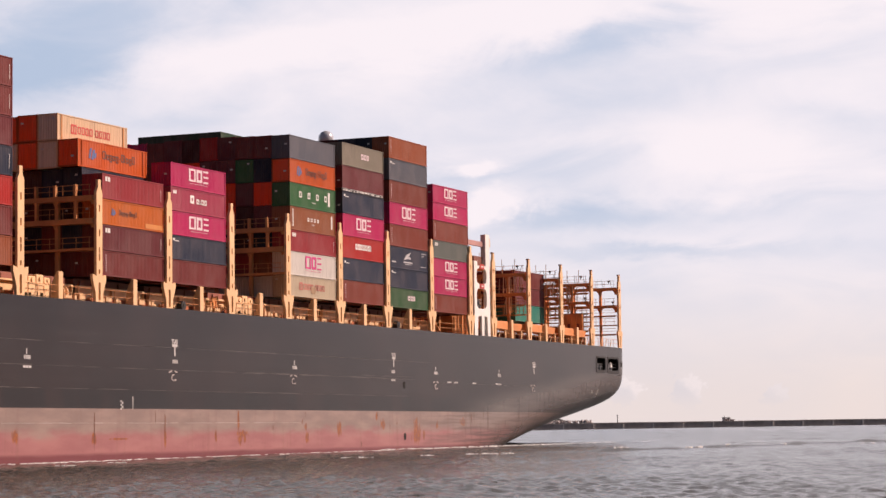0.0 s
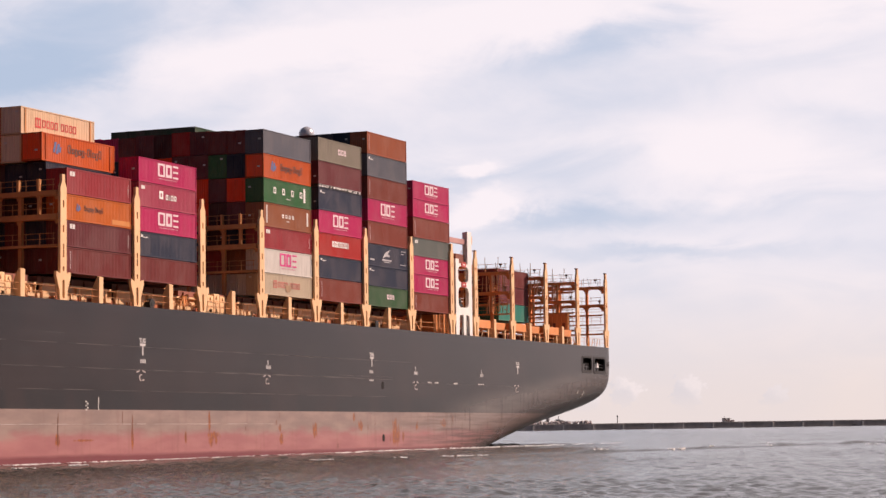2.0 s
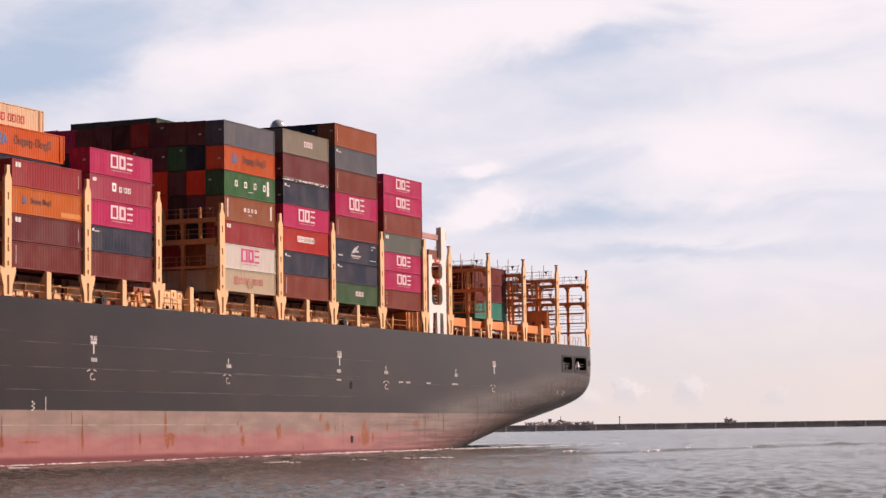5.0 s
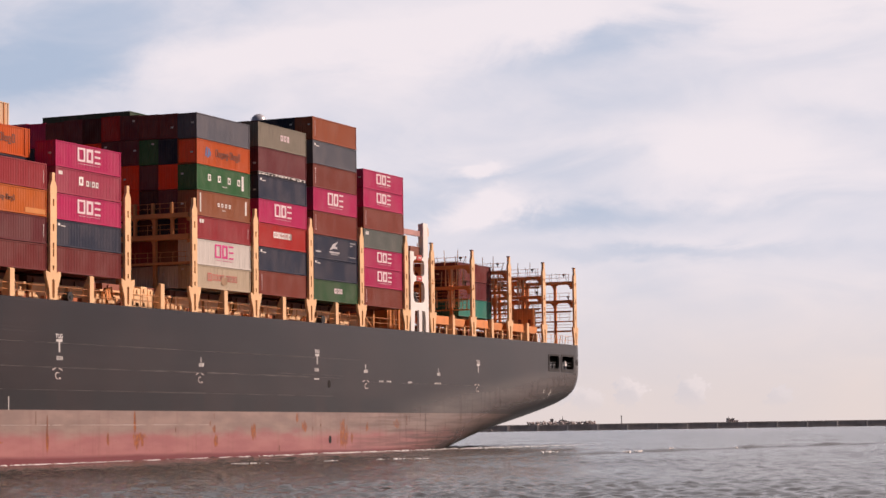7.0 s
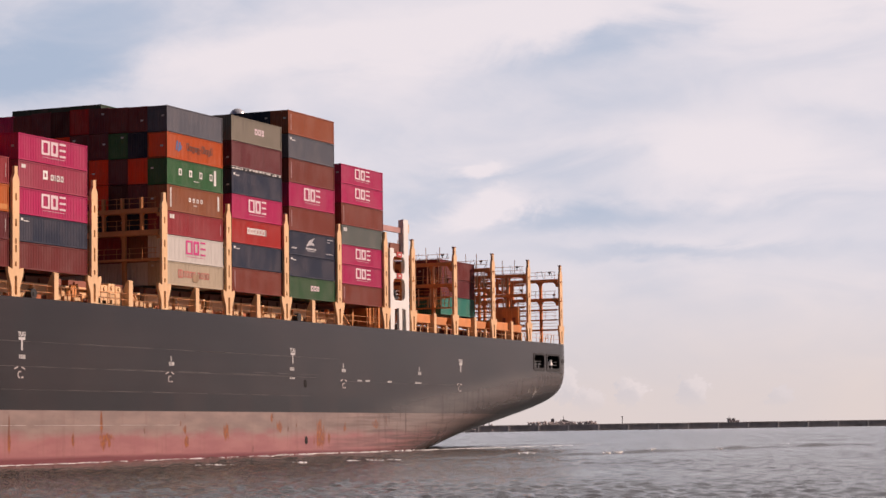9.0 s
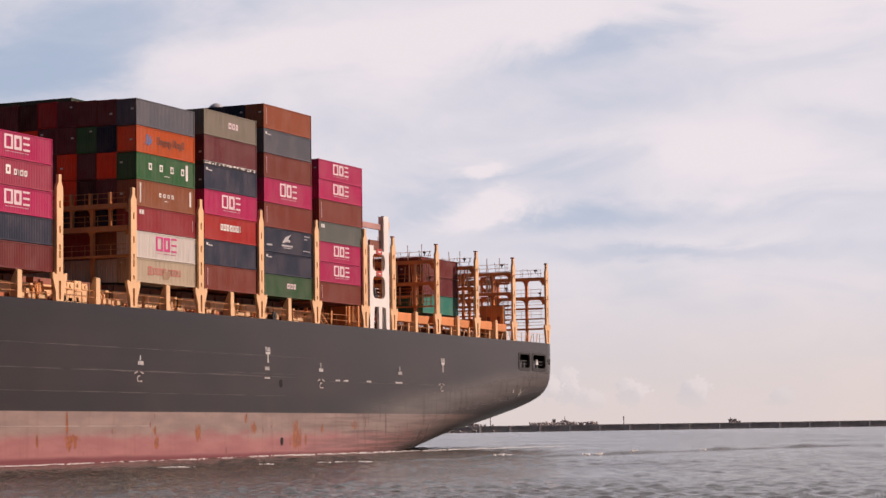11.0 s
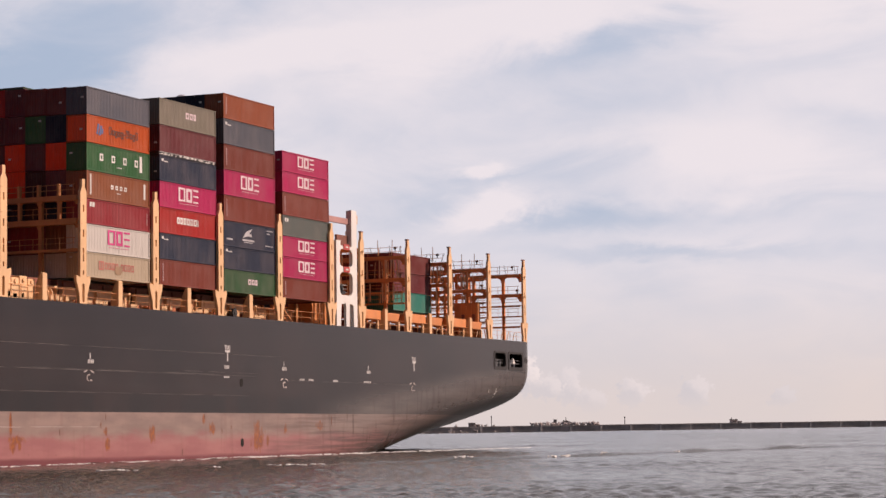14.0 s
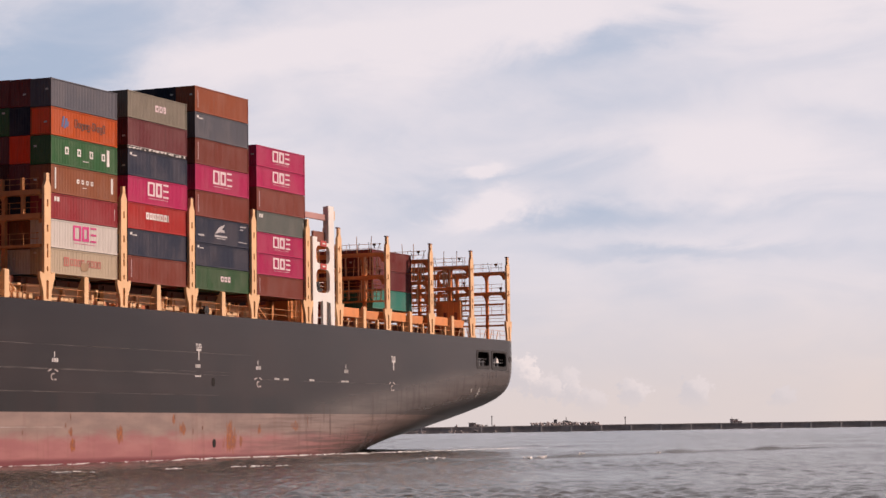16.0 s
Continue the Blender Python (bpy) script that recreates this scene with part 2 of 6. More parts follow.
def hull_paint():
    """Grey topsides over a faded red boot, with scrapes, weld lines, dock rub and rust."""
    k = Nodes("hull_paint", 0.15)
    k.bsdf.inputs["Specular IOR Level"].default_value = 0.47
    sep = k.n("ShaderNodeSeparateXYZ")
    k.link(k.coord, sep.inputs[0])
    x, z = sep.outputs[0], sep.outputs[2]
    broad, mid, fine = k.noise(0.07, (1, 1, 1.5), 4), k.noise(0.5, (0.35, 1, 1.4), 5), k.noise(3.0, (1, 1, 1), 5)
    scrape = k.noise(0.9, (0.03, 1, 3.2), 5, 0.6)
    drip = k.noise(0.9, (1.2, 1, 0.10), 5, 0.6)
    grey = k.mix(k.step(broad, 0.38, 0.62), (0.0178, 0.0090, 0.0074), (0.0270, 0.0146, 0.0122))
    grey = k.mix(k.mul(k.step(mid, 0.50, 0.72), 0.35), grey, (0.027, 0.021, 0.020))
    grey = k.mix(k.mul(k.step(scrape, 0.60, 0.74), 0.24), grey, (0.066, 0.058, 0.056))
    grey = k.mix(k.mul(k.step(drip, 0.52, 0.72), 0.4), grey, (0.018, 0.0145, 0.014))
    # a rubbed belt just over the boot, in plate-high patches
    rub = k.noise(0.55, (0.5, 1, 0.10), 4, 0.6)
    belt = k.mul(k.step(rub, 0.38, 0.55), k.step(z, 7.05, 6.75))
    grey = k.mix(k.mul(belt, 0.7), grey, (0.0135, 0.0092, 0.0085))
    # plate seams
    seam = k.n("ShaderNodeTexBrick")
    seam.inputs["Scale"].default_value = 1.0
    seam.inputs["Brick Width"].default_value, seam.inputs["Row Height"].default_value = 12.0, 2.6
    seam.inputs["Mortar Size"].default_value, seam.inputs["Mortar Smooth"].default_value = 0.03, 0.6
    flat = k.n("ShaderNodeCombineXYZ")
    k.link(x, flat.inputs[0])
    k.link(z, flat.inputs[1])
    k.link(flat.outputs[0], seam.inputs["Vector"])
    grey = k.mix(k.mul(seam.outputs["Fac"], 0.22), grey, (0.056, 0.049, 0.048))
    red = k.mix(k.step(mid, 0.3, 0.7), (0.295, 0.118, 0.118), (0.36, 0.158, 0.152))
    chalk = k.mix(k.step(mid, 0.35, 0.7), (0.225, 0.160, 0.140), (0.29, 0.206, 0.180))
    edge = k.mul(z, k.mul(k.mul(mid, 0.5, "SUBTRACT"), 2.6), "ADD")
    red = k.mix(k.step(edge, 1.9, 3.3), red, chalk)
    red = k.mix(k.step(k.mul(z, k.mul(mid, 0.5), "SUBTRACT"), 0.42, -0.05), red, (0.17, 0.05, 0.054))
    red = k.mix(k.mul(k.step(drip, 0.50, 0.72), 0.22), red, (0.17, 0.08, 0.06))
    red = k.mix(k.mul(k.step(fine, 0.62, 0.74), 0.35), red, (0.14, 0.065, 0.05))
    # rust bleeding from weld ends: where, how far down and up, how wide
    ragged = k.mul(k.mul(k.noise(2.0, (1.2, 1, 0.32), 5, 0.68), 0.5, "SUBTRACT"), 2.4)
    blot = k.noise(4.0, (1, 1, 0.6), 4, 0.6)
    rust = None
    for rx, z0, z1, w in RUST_AT:
        gx = k.mul(k.mul(k.mul(x, rx, "SUBTRACT"), 1.0, "ABSOLUTE"), 1.0 / w)
        gz = k.mul(k.mul(k.mul(z, (z0 + z1) / 2, "SUBTRACT"), 1.0, "ABSOLUTE"), 2.0 / (z1 - z0))
        m = k.step(k.mul(k.mul(k.mul(k.mul(gx, gx), k.mul(gz, gz), "ADD"), 0.5, "POWER"), ragged, "ADD"), 1.15, 0.55)
        rust = m if rust is None else k.mul(rust, m, "MAXIMUM")
    red = k.mix(k.mul(rust, k.step(blot, 0.25, 0.55, 0.5, 0.95)), red, k.mix(k.step(blot, 0.40, 0.62), (0.19, 0.055, 0.020), (0.32, 0.100, 0.022)))
    # growth on the boot under the quarter
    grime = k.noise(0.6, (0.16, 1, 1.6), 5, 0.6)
    red = k.mix(k.mul(k.step(k.mul(x, k.mul(grime, 60.0), "ADD"), 76.0, 128.0), 0.55), red, (0.150, 0.096, 0.082))
    # streaky dark slime lying along the boot towards the stern, and drips over it
    slime = k.noise(0.8, (0.07, 1, 2.6), 5, 0.62)
    red = k.mix(k.mul(k.mul(k.step(slime, 0.44, 0.60), k.step(x, 50.0, 82.0)), 0.7), red, (0.090, 0.058, 0.050))
    tail = k.noise(1.1, (0.9, 1, 0.12), 5, 0.6)
    red = k.mix(k.mul(k.mul(k.step(tail, 0.55, 0.68), k.step(x, 62.0, 90.0)), 0.5), red, (0.11, 0.050, 0.035))
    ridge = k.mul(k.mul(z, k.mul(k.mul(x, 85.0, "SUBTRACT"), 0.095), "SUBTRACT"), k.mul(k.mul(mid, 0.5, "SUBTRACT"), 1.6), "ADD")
    # pale sheen of light off the water, painted along the stern's turn
    water_sheen = k.mul(k.mul(k.step(ridge, 1.6, 4.8), k.step(ridge, 8.4, 5.2)), k.step(x, 66.0, 88.0))
    water_sheen = k.mul(water_sheen, k.mul(k.step(grime, 0.0, 0.95, 0.3, 0.9), 0.62))
    # shade below the turn, mixed into the boot's colour in streaks
    turn_shade = k.mul(k.mul(k.step(ridge, 3.6, 1.2), k.step(x, 80.0, 104.0)), k.step(grime, 0.30, 0.62, 0.25, 0.85))
    red = k.mix(turn_shade, red, (0.095, 0.062, 0.052))
    c = k.mix(k.step(z, 5.01, 5.05), red, grey)
    # under the counter: rougher paint, its colour darkened to stand for shade
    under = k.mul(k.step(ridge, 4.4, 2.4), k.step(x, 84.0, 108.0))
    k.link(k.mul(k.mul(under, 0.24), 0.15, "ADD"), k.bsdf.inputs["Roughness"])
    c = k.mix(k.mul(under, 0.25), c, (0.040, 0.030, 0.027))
    c = k.mix(water_sheen, c, (0.215, 0.182, 0.165))
    c = k.mix(k.mul(k.mul(k.step(tail, 0.52, 0.66), k.mul(k.step(x, 70.0, 84.0), k.step(ridge, 7.6, 6.2))), 0.42), c, (0.048, 0.030, 0.023))
    k.colour(c)
    dent = k.mul(k.noise(0.25, (1, 1, 1), 2), k.mul(fine, 0.08), "ADD")
    return k.bump(dent, 0.12, 0.12).mat


def water_surface():
    """Silty harbour water, rippled at several sizes."""
    k = Nodes("water_surface", 0.15)
    tint = k.noise(0.02, (1, 1, 1), 3)
    k.colour(k.mix(k.step(tint, 0.35, 0.65), (0.040, 0.036, 0.027), (0.055, 0.048, 0.037)))
    k.bsdf.inputs["IOR"].default_value = 1.33
    a, b, c = k.noise(0.8, (1, 0.8, 1), 3), k.noise(2.2, (1, 0.9, 1), 4), k.noise(6.0, (1, 0.9, 1), 3)
    h = k.mul(k.mul(k.mul(a, 0.6), k.mul(b, 0.50), "ADD"), k.mul(c, 0.35), "ADD")
    return k.bump(h, 0.55, 0.22).mat


def plain(name, rgb, rough=0.6, metal=0.0):
    k = Nodes(name, rough, metal)
    n = k.noise(1.5, detail=4)
    return k.colour(k.mix(k.step(n, 0.3, 0.7), tuple(v * 0.82 for v in rgb), rgb)).mat


M_BOX = container_paint()
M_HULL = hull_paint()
M_WATER = water_surface()
M_BUFF = paint("buff_paint", (0.82, 0.52, 0.285), 0.5, 0.18, 0.25)
M_ORANGE = paint("deck_orange_paint", (0.76, 0.305, 0.104), 0.55, 0.25, 0.35)
M_FORE = paint("bridge_paint", (0.62, 0.29, 0.12), 0.55, 0.25, 0.35)
M_RAIL = paint("rail_paint", (0.68, 0.30, 0.13), 0.55, 0.25, 0.3)
M_PLAT = paint("platform_paint", (0.70, 0.265, 0.092), 0.55, 0.3, 0.4)
M_TRAY = paint("tray_paint", (0.50, 0.155, 0.070), 0.6, 0.3, 0.4)
M_FADED = paint("faded_red_paint", (0.50, 0.27, 0.25), 0.6, 0.2, 0.1)
M_DECK = paint("deck_red_paint", (0.26, 0.09, 0.06), 0.65, 0.3, 0.3)
M_WHITE = paint("white_paint", (0.80, 0.78, 0.75), 0.45, 0.10, 0.10)
M_MARK = paint("mark_white", (0.78, 0.76, 0.74), 0.6, 0.25, 0.05)
M_PALE = paint("mark_pale", (0.72, 0.58, 0.62), 0.6, 0.15, 0.0)
M_HULLMARK = paint("hull_mark_white", (0.72, 0.70, 0.70), 0.65, 0.3, 0.05)
M_ROSE = paint("mark_magenta", (0.60, 0.05, 0.22), 0.6, 0.2, 0.0)
M_GREYMARK = paint("mark_grey", (0.46, 0.45, 0.47), 0.6, 0.2, 0.0)
M_BLUE = paint("mark_blue", (0.10, 0.14, 0.30), 0.6, 0.2, 0.0)
M_INK = paint("mark_dark", (0.10, 0.055, 0.045), 0.6, 0.2, 0.0)
M_FADEDMARK = paint("mark_faded_red", (0.52, 0.17, 0.14), 0.7, 0.3, 0.0)
M_RED = paint("mark_red", (0.55, 0.07, 0.06), 0.6, 0.25, 0.0)
M_DARK = plain("black_steel", (0.025, 0.022, 0.022), 0.6)
M_SCRAPE = paint("scraped_paint", (0.115, 0.10, 0.098), 0.7, 0.3, 0.0)
M_CHALK = paint("chalk_line", (0.52, 0.46, 0.45), 0.7, 0.3, 0.0)
M_OLDRUST = paint("old_rust", (0.17, 0.065, 0.04), 0.85, 0.35, 0.2)
M_HOLE_SHADE = plain("hole_shade", (0.006, 0.005, 0.005), 0.9)
M_STEEL = plain("grey_steel", (0.32, 0.32, 0.34), 0.35, 0.2)
M_DOME = plain("dome_grey", (0.55, 0.57, 0.62), 0.28, 0.35)
M_STONE = paint("weathered_concrete", (0.52, 0.47, 0.47), 0.85, 0.35, 0.0)
M_HUT = paint("dark_concrete", (0.30, 0.27, 0.27), 0.85, 0.35, 0.0)
M_PIER = paint("pale_concrete", (0.84, 0.80, 0.78), 0.85, 0.1, 0.0)
M_FOAM = plain("sea_foam", (0.68, 0.68, 0.69), 0.7)
foam_shader = M_FOAM.node_tree.nodes["Principled BSDF"]
foam_shader.inputs["Subsurface Weight"].default_value = 0.7
foam_shader.inputs["Subsurface Radius"].default_value = (0.3, 0.3, 0.3)
foam_shader.inputs["Subsurface Scale"].default_value = 1.0
M_PATCH = paint("rusty_patch", (0.40, 0.26, 0.16), 0.8, 0.4, 0.6, (0.46, 0.36, 0.26))
M_OCHRE = paint("repaired_panel_paint", (0.62, 0.24, 0.06), 0.55, 0.2, 0.2)
M_TARP = paint("torn_tarpaulin", (0.82, 0.79, 0.77), 0.8, 0.3, 0.3)


# ---------------------------------------------------------------- mesh shorthands
def box(bm, x0, x1, y0, y1, z0, z1):
    v = [bm.verts.new((x, y, z)) for x in (x0, x1) for y in (y0, y1) for z in (z0, z1)]
    for f in ((0, 1, 3, 2), (4, 6, 7, 5), (0, 4, 5, 1), (2, 3, 7, 6), (0, 2, 6, 4), (1, 5, 7, 3)):
        bm.faces.new([v[i] for i in f])


def tube(bm, a, b, r, sides=6):
    a, b = Vector(a), Vector(b)
    q = (b - a).to_track_quat("Z", "Y")
    rings = [[bm.verts.new(p + q @ Vector((r * math.cos(t), r * math.sin(t), 0))) for t in (2 * math.pi * i / sides for i in range(sides))] for p in (a, b)]
    for i in range(sides):
        j = (i + 1) % sides
        bm.faces.new((rings[0][i], rings[0][j], rings[1][j], rings[1][i]))
    bm.faces.new(rings[0][::-1])
    bm.faces.new(rings[1])


def slab(bm, outline, d0, d1, holes=(), axis=1):
    """A plate with the given outline in (x, z) (axis 1) or (y, z) (axis 0), from depth d0 to d1, with holes cut right through."""
    def at(p, d):
        return (p[0], d, p[1]) if axis == 1 else (d, p[0], p[1])
    edges, walls = [], []
    for loop in (outline, *holes):
        vs = [bm.verts.new(at(p, d0)) for p in loop]
        edges += [bm.edges.new((vs[i], vs[(i + 1) % len(vs)])) for i in range(len(vs))]
    made = bmesh.ops.triangle_fill(bm, use_beauty=True, use_dissolve=False, edges=edges)
    faces = [g for g in made["geom"] if isinstance(g, bmesh.types.BMFace)]
    ext = bmesh.ops.extrude_face_region(bm, geom=faces, use_keep_orig=True)
    shift = [0, 0, 0]
    shift[axis] = d1 - d0
    bmesh.ops.translate(bm, vec=shift, verts=[g for g in ext["geom"] if isinstance(g, bmesh.types.BMVert)])


def rounded(x0, x1, z0, z1, r, n=4):
    pts = []
    for cx, cz, a in ((x1 - r, z1 - r, 0), (x0 + r, z1 - r, 90), (x0 + r, z0 + r, 180), (x1 - r, z0 + r, 270)):
        pts += [(cx + r * math.cos(radians(a + 90 * i / n)), cz + r * math.sin(radians(a + 90 * i / n))) for i in range(n + 1)]
    return pts


def mesh_of(name, bm, material, bevel=0.0):
    if bevel:
        bmesh.ops.bevel(bm, geom=list(bm.edges), offset=bevel, segments=1, affect="EDGES")
    bmesh.ops.recalc_face_normals(bm, faces=bm.faces)
    me = bpy.data.meshes.new(name)
    bm.to_mesh(me)
    bm.free()
    if material:
        me.materials.append(material)
    return me


def part(name, bm, material, parent, label="", at=None):
    """Link a bmesh (or a mesh made before) as one object under a thing or a part."""
    me = mesh_of(name, bm, material) if isinstance(bm, bmesh.types.BMesh) else bm
    ob = new(name, me)
    ob.parent = parent
    if at is not None:
        ob.matrix_basis = at
    return tagged(ob, label)


AFLOAT = []      # (thing, its pose in the ship's space): all that moves with the ship


def aboard(ob, m=None):
    AFLOAT.append((ob, m or Matrix()))
    return ob


# ---------------------------------------------------------------- the ship's hull
ship = aboard(tagged(new("container_ship"), "grey container ship with faded red boot and orange lashing bridges", "ship"))
SIDE, BEAM, SHEER, STERN = -0.35, 48.0, 15.87, 141.55
TRANSOM = [(-9.0, 24.0), (0.9, 23.9), (1.4, 22.47), (2.25, 18.95), (3.55, 13.98), (4.4, 11.24), (5.85, 6.63), (6.7, 4.10), (7.35, 2.62), (8.1, 1.45), (8.95, 0.75), (10.0, 0.26), (11.4, 0.04), (12.5, 0.0), (99.0, 0.0)]


def drop(x):
    s = max(0.0, STERN - x)
    return 0.112 * s + 0.00086 * s * s


def tuck(x, z):
    """How far the port side lies inboard of the flat side at height z of the section at x."""
    zz = min(z + drop(x), 90.0)
    for (a, ya), (b, yb) in zip(TRANSOM, TRANSOM[1:]):
        if zz <= b:
            f = (zz - a) / (b - a)
            d = ya + (yb - ya) * f
            break
    fore = max(0.0, -120.0 - x) / 75.0       # the bow's taper
    return max(min(d, 23.9), 23.9 * min(1.0, fore) ** 1.8)


def inb(x, z):
    """The section with its corners rounded, sampled round each height."""
    return sum(tuck(x, z + o) for o in (-1.0, -0.75, -0.5, -0.25, 0.0, 0.25, 0.5, 0.75, 1.0)) / 9


MOORING = ((128.4, 132.6), (133.8, 139.0))      # openings of the mooring deck in the quarter


def build_hull():
    bm = bmesh.new()
    xs = [STERN, 140.9, 140.0, 139.0, 136.4, 133.8, 132.6, 130.5, 128.4] + [127.0 - 2.0 * i for i in range(40)]
    x = xs[-1]
    while x > -195:
        x -= 6.0
        xs.append(max(x, -195.0))
    zs = [-4.0, -2.0, -1.0, -0.5, 0.0, 0.4, 0.8, 1.2, 1.7, 2.2, 2.8, 3.4, 4.0, 4.6, 5.0, 5.06, 5.5, 6.0, 6.5, 7.0, 7.5, 8.0, 8.5, 9.0, 9.5, 10.0, 10.5, 11.0, 11.5, 11.9, 12.5, 13.2, 14.05, 14.8, SHEER]
    rows = []
    for x in xs:
        rnd = 0.5 if x == STERN else 0.0
        port = [bm.verts.new((x, SIDE + min(inb(x, z) + rnd * 0.3, 24.2), z)) for z in zs]
        star = [bm.verts.new((x, SIDE + BEAM + 0.7 - min(inb(x, z) + rnd * 0.3, 24.2), z)) for z in zs]
        rows.append((port, star))
    for (p0, s0), (p1, s1) in zip(rows, rows[1:]):
        for i in range(len(zs) - 1):
            mid = (p0[i].co + p1[i + 1].co) / 2
            if not any(a < mid.x < b and 11.9 < mid.z < 14.05 for a, b in MOORING):
                bm.faces.new((p0[i], p1[i], p1[i + 1], p0[i + 1]))
            bm.faces.new((s0[i], s0[i + 1], s1[i + 1], s1[i]))
    for p, s in (rows[0], rows[-1]):
        for i in range(len(zs) - 1):
            if (p[i].co - s[i].co).length > 0.5 or (p[i + 1].co - s[i + 1].co).length > 0.5:
                bm.faces.new((p[i], p[i + 1], s[i + 1], s[i]))
    for f in bm.faces:
        f.smooth = True
    return bm


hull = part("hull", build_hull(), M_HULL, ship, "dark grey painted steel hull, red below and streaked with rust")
for p in hull.data.polygons:
    p.use_smooth = abs(p.normal.x) < 0.9

bm = bmesh.new()
box(bm, -195 + 60, STERN - 0.3, SIDE + 0.3, SIDE + BEAM + 0.4, SHEER - 1.2, SHEER - 0.9)
part("deck", bm, M_DECK, ship, "red-brown painted steel deck")

POSTS_FORE = [-35.0, -20.9, -6.87, 7.04, 20.9, 34.98, 48.97, 63.1, 76.66]
POSTS_AFT = [85.2, 99.25, 113.05, 127.0, 140.5]


# ---------------------------------------------------------------- lashing bridges
def post_mesh(top, foot, slots, w=1.28):
    """A tall stanchion plate with a pointed head, slots, and a flared foot."""
    h = 0.56
    outline = [(-h, foot + 3.0), (-w, foot + 3.2), (-w, foot + 2.7), (-0.72, foot + 1.3), (-0.66, foot), (0.66, foot), (0.72, foot + 1.3), (w, foot + 2.7), (w, foot + 3.2), (h, foot + 3.0),
               (h, top - 1.3), (0.26, top - 0.75), (0.26, top), (-0.26, top), (-0.26, top - 0.75), (-h, top - 1.3)]
    holes = [rounded(-0.13, 0.13, z, z + l, 0.1, 2) for z, l in slots]
    holes.append(rounded(-0.20, 0.20, foot + 0.5, foot + 2.4, 0.18, 3))
    bm = bmesh.new()
    slab(bm, outline, 0.0, 0.30, holes)
    return mesh_of("post", bm, M_BUFF)


FORE_POST = post_mesh(28.45, 15.5, [(25.1, 0.75), (22.6, 0.75), (20.9, 0.6), (20.1, 0.75), (18.75, 0.5)])
AFT_POST = post_mesh(27.95, 15.5, [(25.0, 0.75), (22.4, 0.75), (20.7, 0.6), (19.8, 0.75)], 1.08)


def beam_mesh(name, z0, z1, deep, paint_of=None):
    bm = bmesh.new()
    box(bm, -deep / 2, deep / 2, 0.2, BEAM - 0.4, z0, z1)
    return mesh_of(name, bm, paint_of or M_ORANGE)


def gusset_mesh(paint_of):
    """The rounded corners under a beam beside a column, in (y, z)."""
    bm = bmesh.new()
    r = 0.75 if paint_of is not M_FORE else 0.42
    arc = [(0.2 + r - r * math.cos(radians(a)), -r + r * math.sin(radians(a))) for a in (0, 22, 45, 68, 90)]
    slab(bm, arc + [(-y, z) for y, z in arc[::-1]], -0.06, 0.06, axis=0)
    return mesh_of("gusset", bm, paint_of)


def rail_mesh(paint_of):
    """Handrails across the ship, with their stanchions."""
    bm = bmesh.new()
    for z in (0.55, 1.1):
        tube(bm, (0, 0.4, z), (0, BEAM - 0.6, z), 0.03, 5)
    y = 0.6
    while y < BEAM - 0.6:
        tube(bm, (0, y, 0), (0, y, 1.12), 0.03, 5)
        y += 1.6
    return mesh_of("handrail", bm, paint_of)


def column_mesh(z0, z1, w=0.4, paint_of=None):
    bm = bmesh.new()
    box(bm, -0.22, 0.22, -w / 2, w / 2, z0, z1)
    return mesh_of("column", bm, paint_of or M_ORANGE)


G_MESH, R_MESH = {True: gusset_mesh(M_FORE), False: gusset_mesh(M_ORANGE)}, {True: rail_mesh(M_FORE), False: rail_mesh(M_ORANGE)}
FORE_BEAMS = [beam_mesh("walkway_beam", 26.35, 26.85, 1.1, M_FORE), beam_mesh("walkway_beam", 23.95, 24.5, 1.1, M_FORE), beam_mesh("walkway_beam", 21.2, 21.45, 1.1, M_FORE)]
AFT_BEAMS = [beam_mesh("walkway_beam", 25.5, 25.98, 1.0), beam_mesh("walkway_beam", 22.58, 23.03, 1.0), beam_mesh("walkway_beam", 19.6, 19.75, 1.1)]
COL_MID = column_mesh(24.5, 26.35, 0.26, M_FORE)
COL, COL_TOP, COL_AFT = column_mesh(15.0, 26.35, 0.4, M_FORE), column_mesh(26.85, 28.05, 0.26, M_FORE), column_mesh(15.0, 25.5, 0.38)


def bridge(x, fore):
    b = part("lashing_bridge", mesh_empty("lashing_bridge"), None, ship, "orange steel lashing bridge with walkways and rails", at=pose(x, 0, 0))
    part("post", FORE_POST if fore else AFT_POST, None, b, "buff stanchion with slotted flared foot", at=pose(0, -0.30, 0))
    part("post", FORE_POST if fore else AFT_POST, None, b, "", at=pose(0, BEAM - 0.55, 0))
    for i, me in enumerate(FORE_BEAMS if fore else AFT_BEAMS):
        part("walkway_beam", me, None, b)
        part("handrail", R_MESH[fore], None, b, at=pose(-0.5, 0, (26.85, 24.5, 21.45)[i] if fore else (26.0, 23.05, 19.75)[i]))
    y = 4.75 if fore else 3.1
    while y < BEAM - 1:
        part("column", COL if fore else COL_AFT, None, b, at=pose(0, y, 0))
        if fore:
            part("column", COL_TOP, None, b, at=pose(-0.4, y, 0))
            part("column", COL_TOP, None, b, at=pose(-0.4, y - 2.4, 0))
            part("column", COL_MID, None, b, at=pose(-0.3, y - 2.4, 0))
            part("gusset", G_MESH[fore], None, b, at=pose(-0.3, y - 2.4, 26.35))
        for z in ((26.35, 23.95) if fore else (25.5, 22.58)):
            part("gusset", G_MESH[fore], None, b, at=pose(-0.3, y, z))
        y += 4.75
    for z in ((26.35, 23.95) if fore else (25.5, 22.58)):
        part("gusset", G_MESH[fore], None, b, at=pose(-0.3, 0.25, z))
    return b


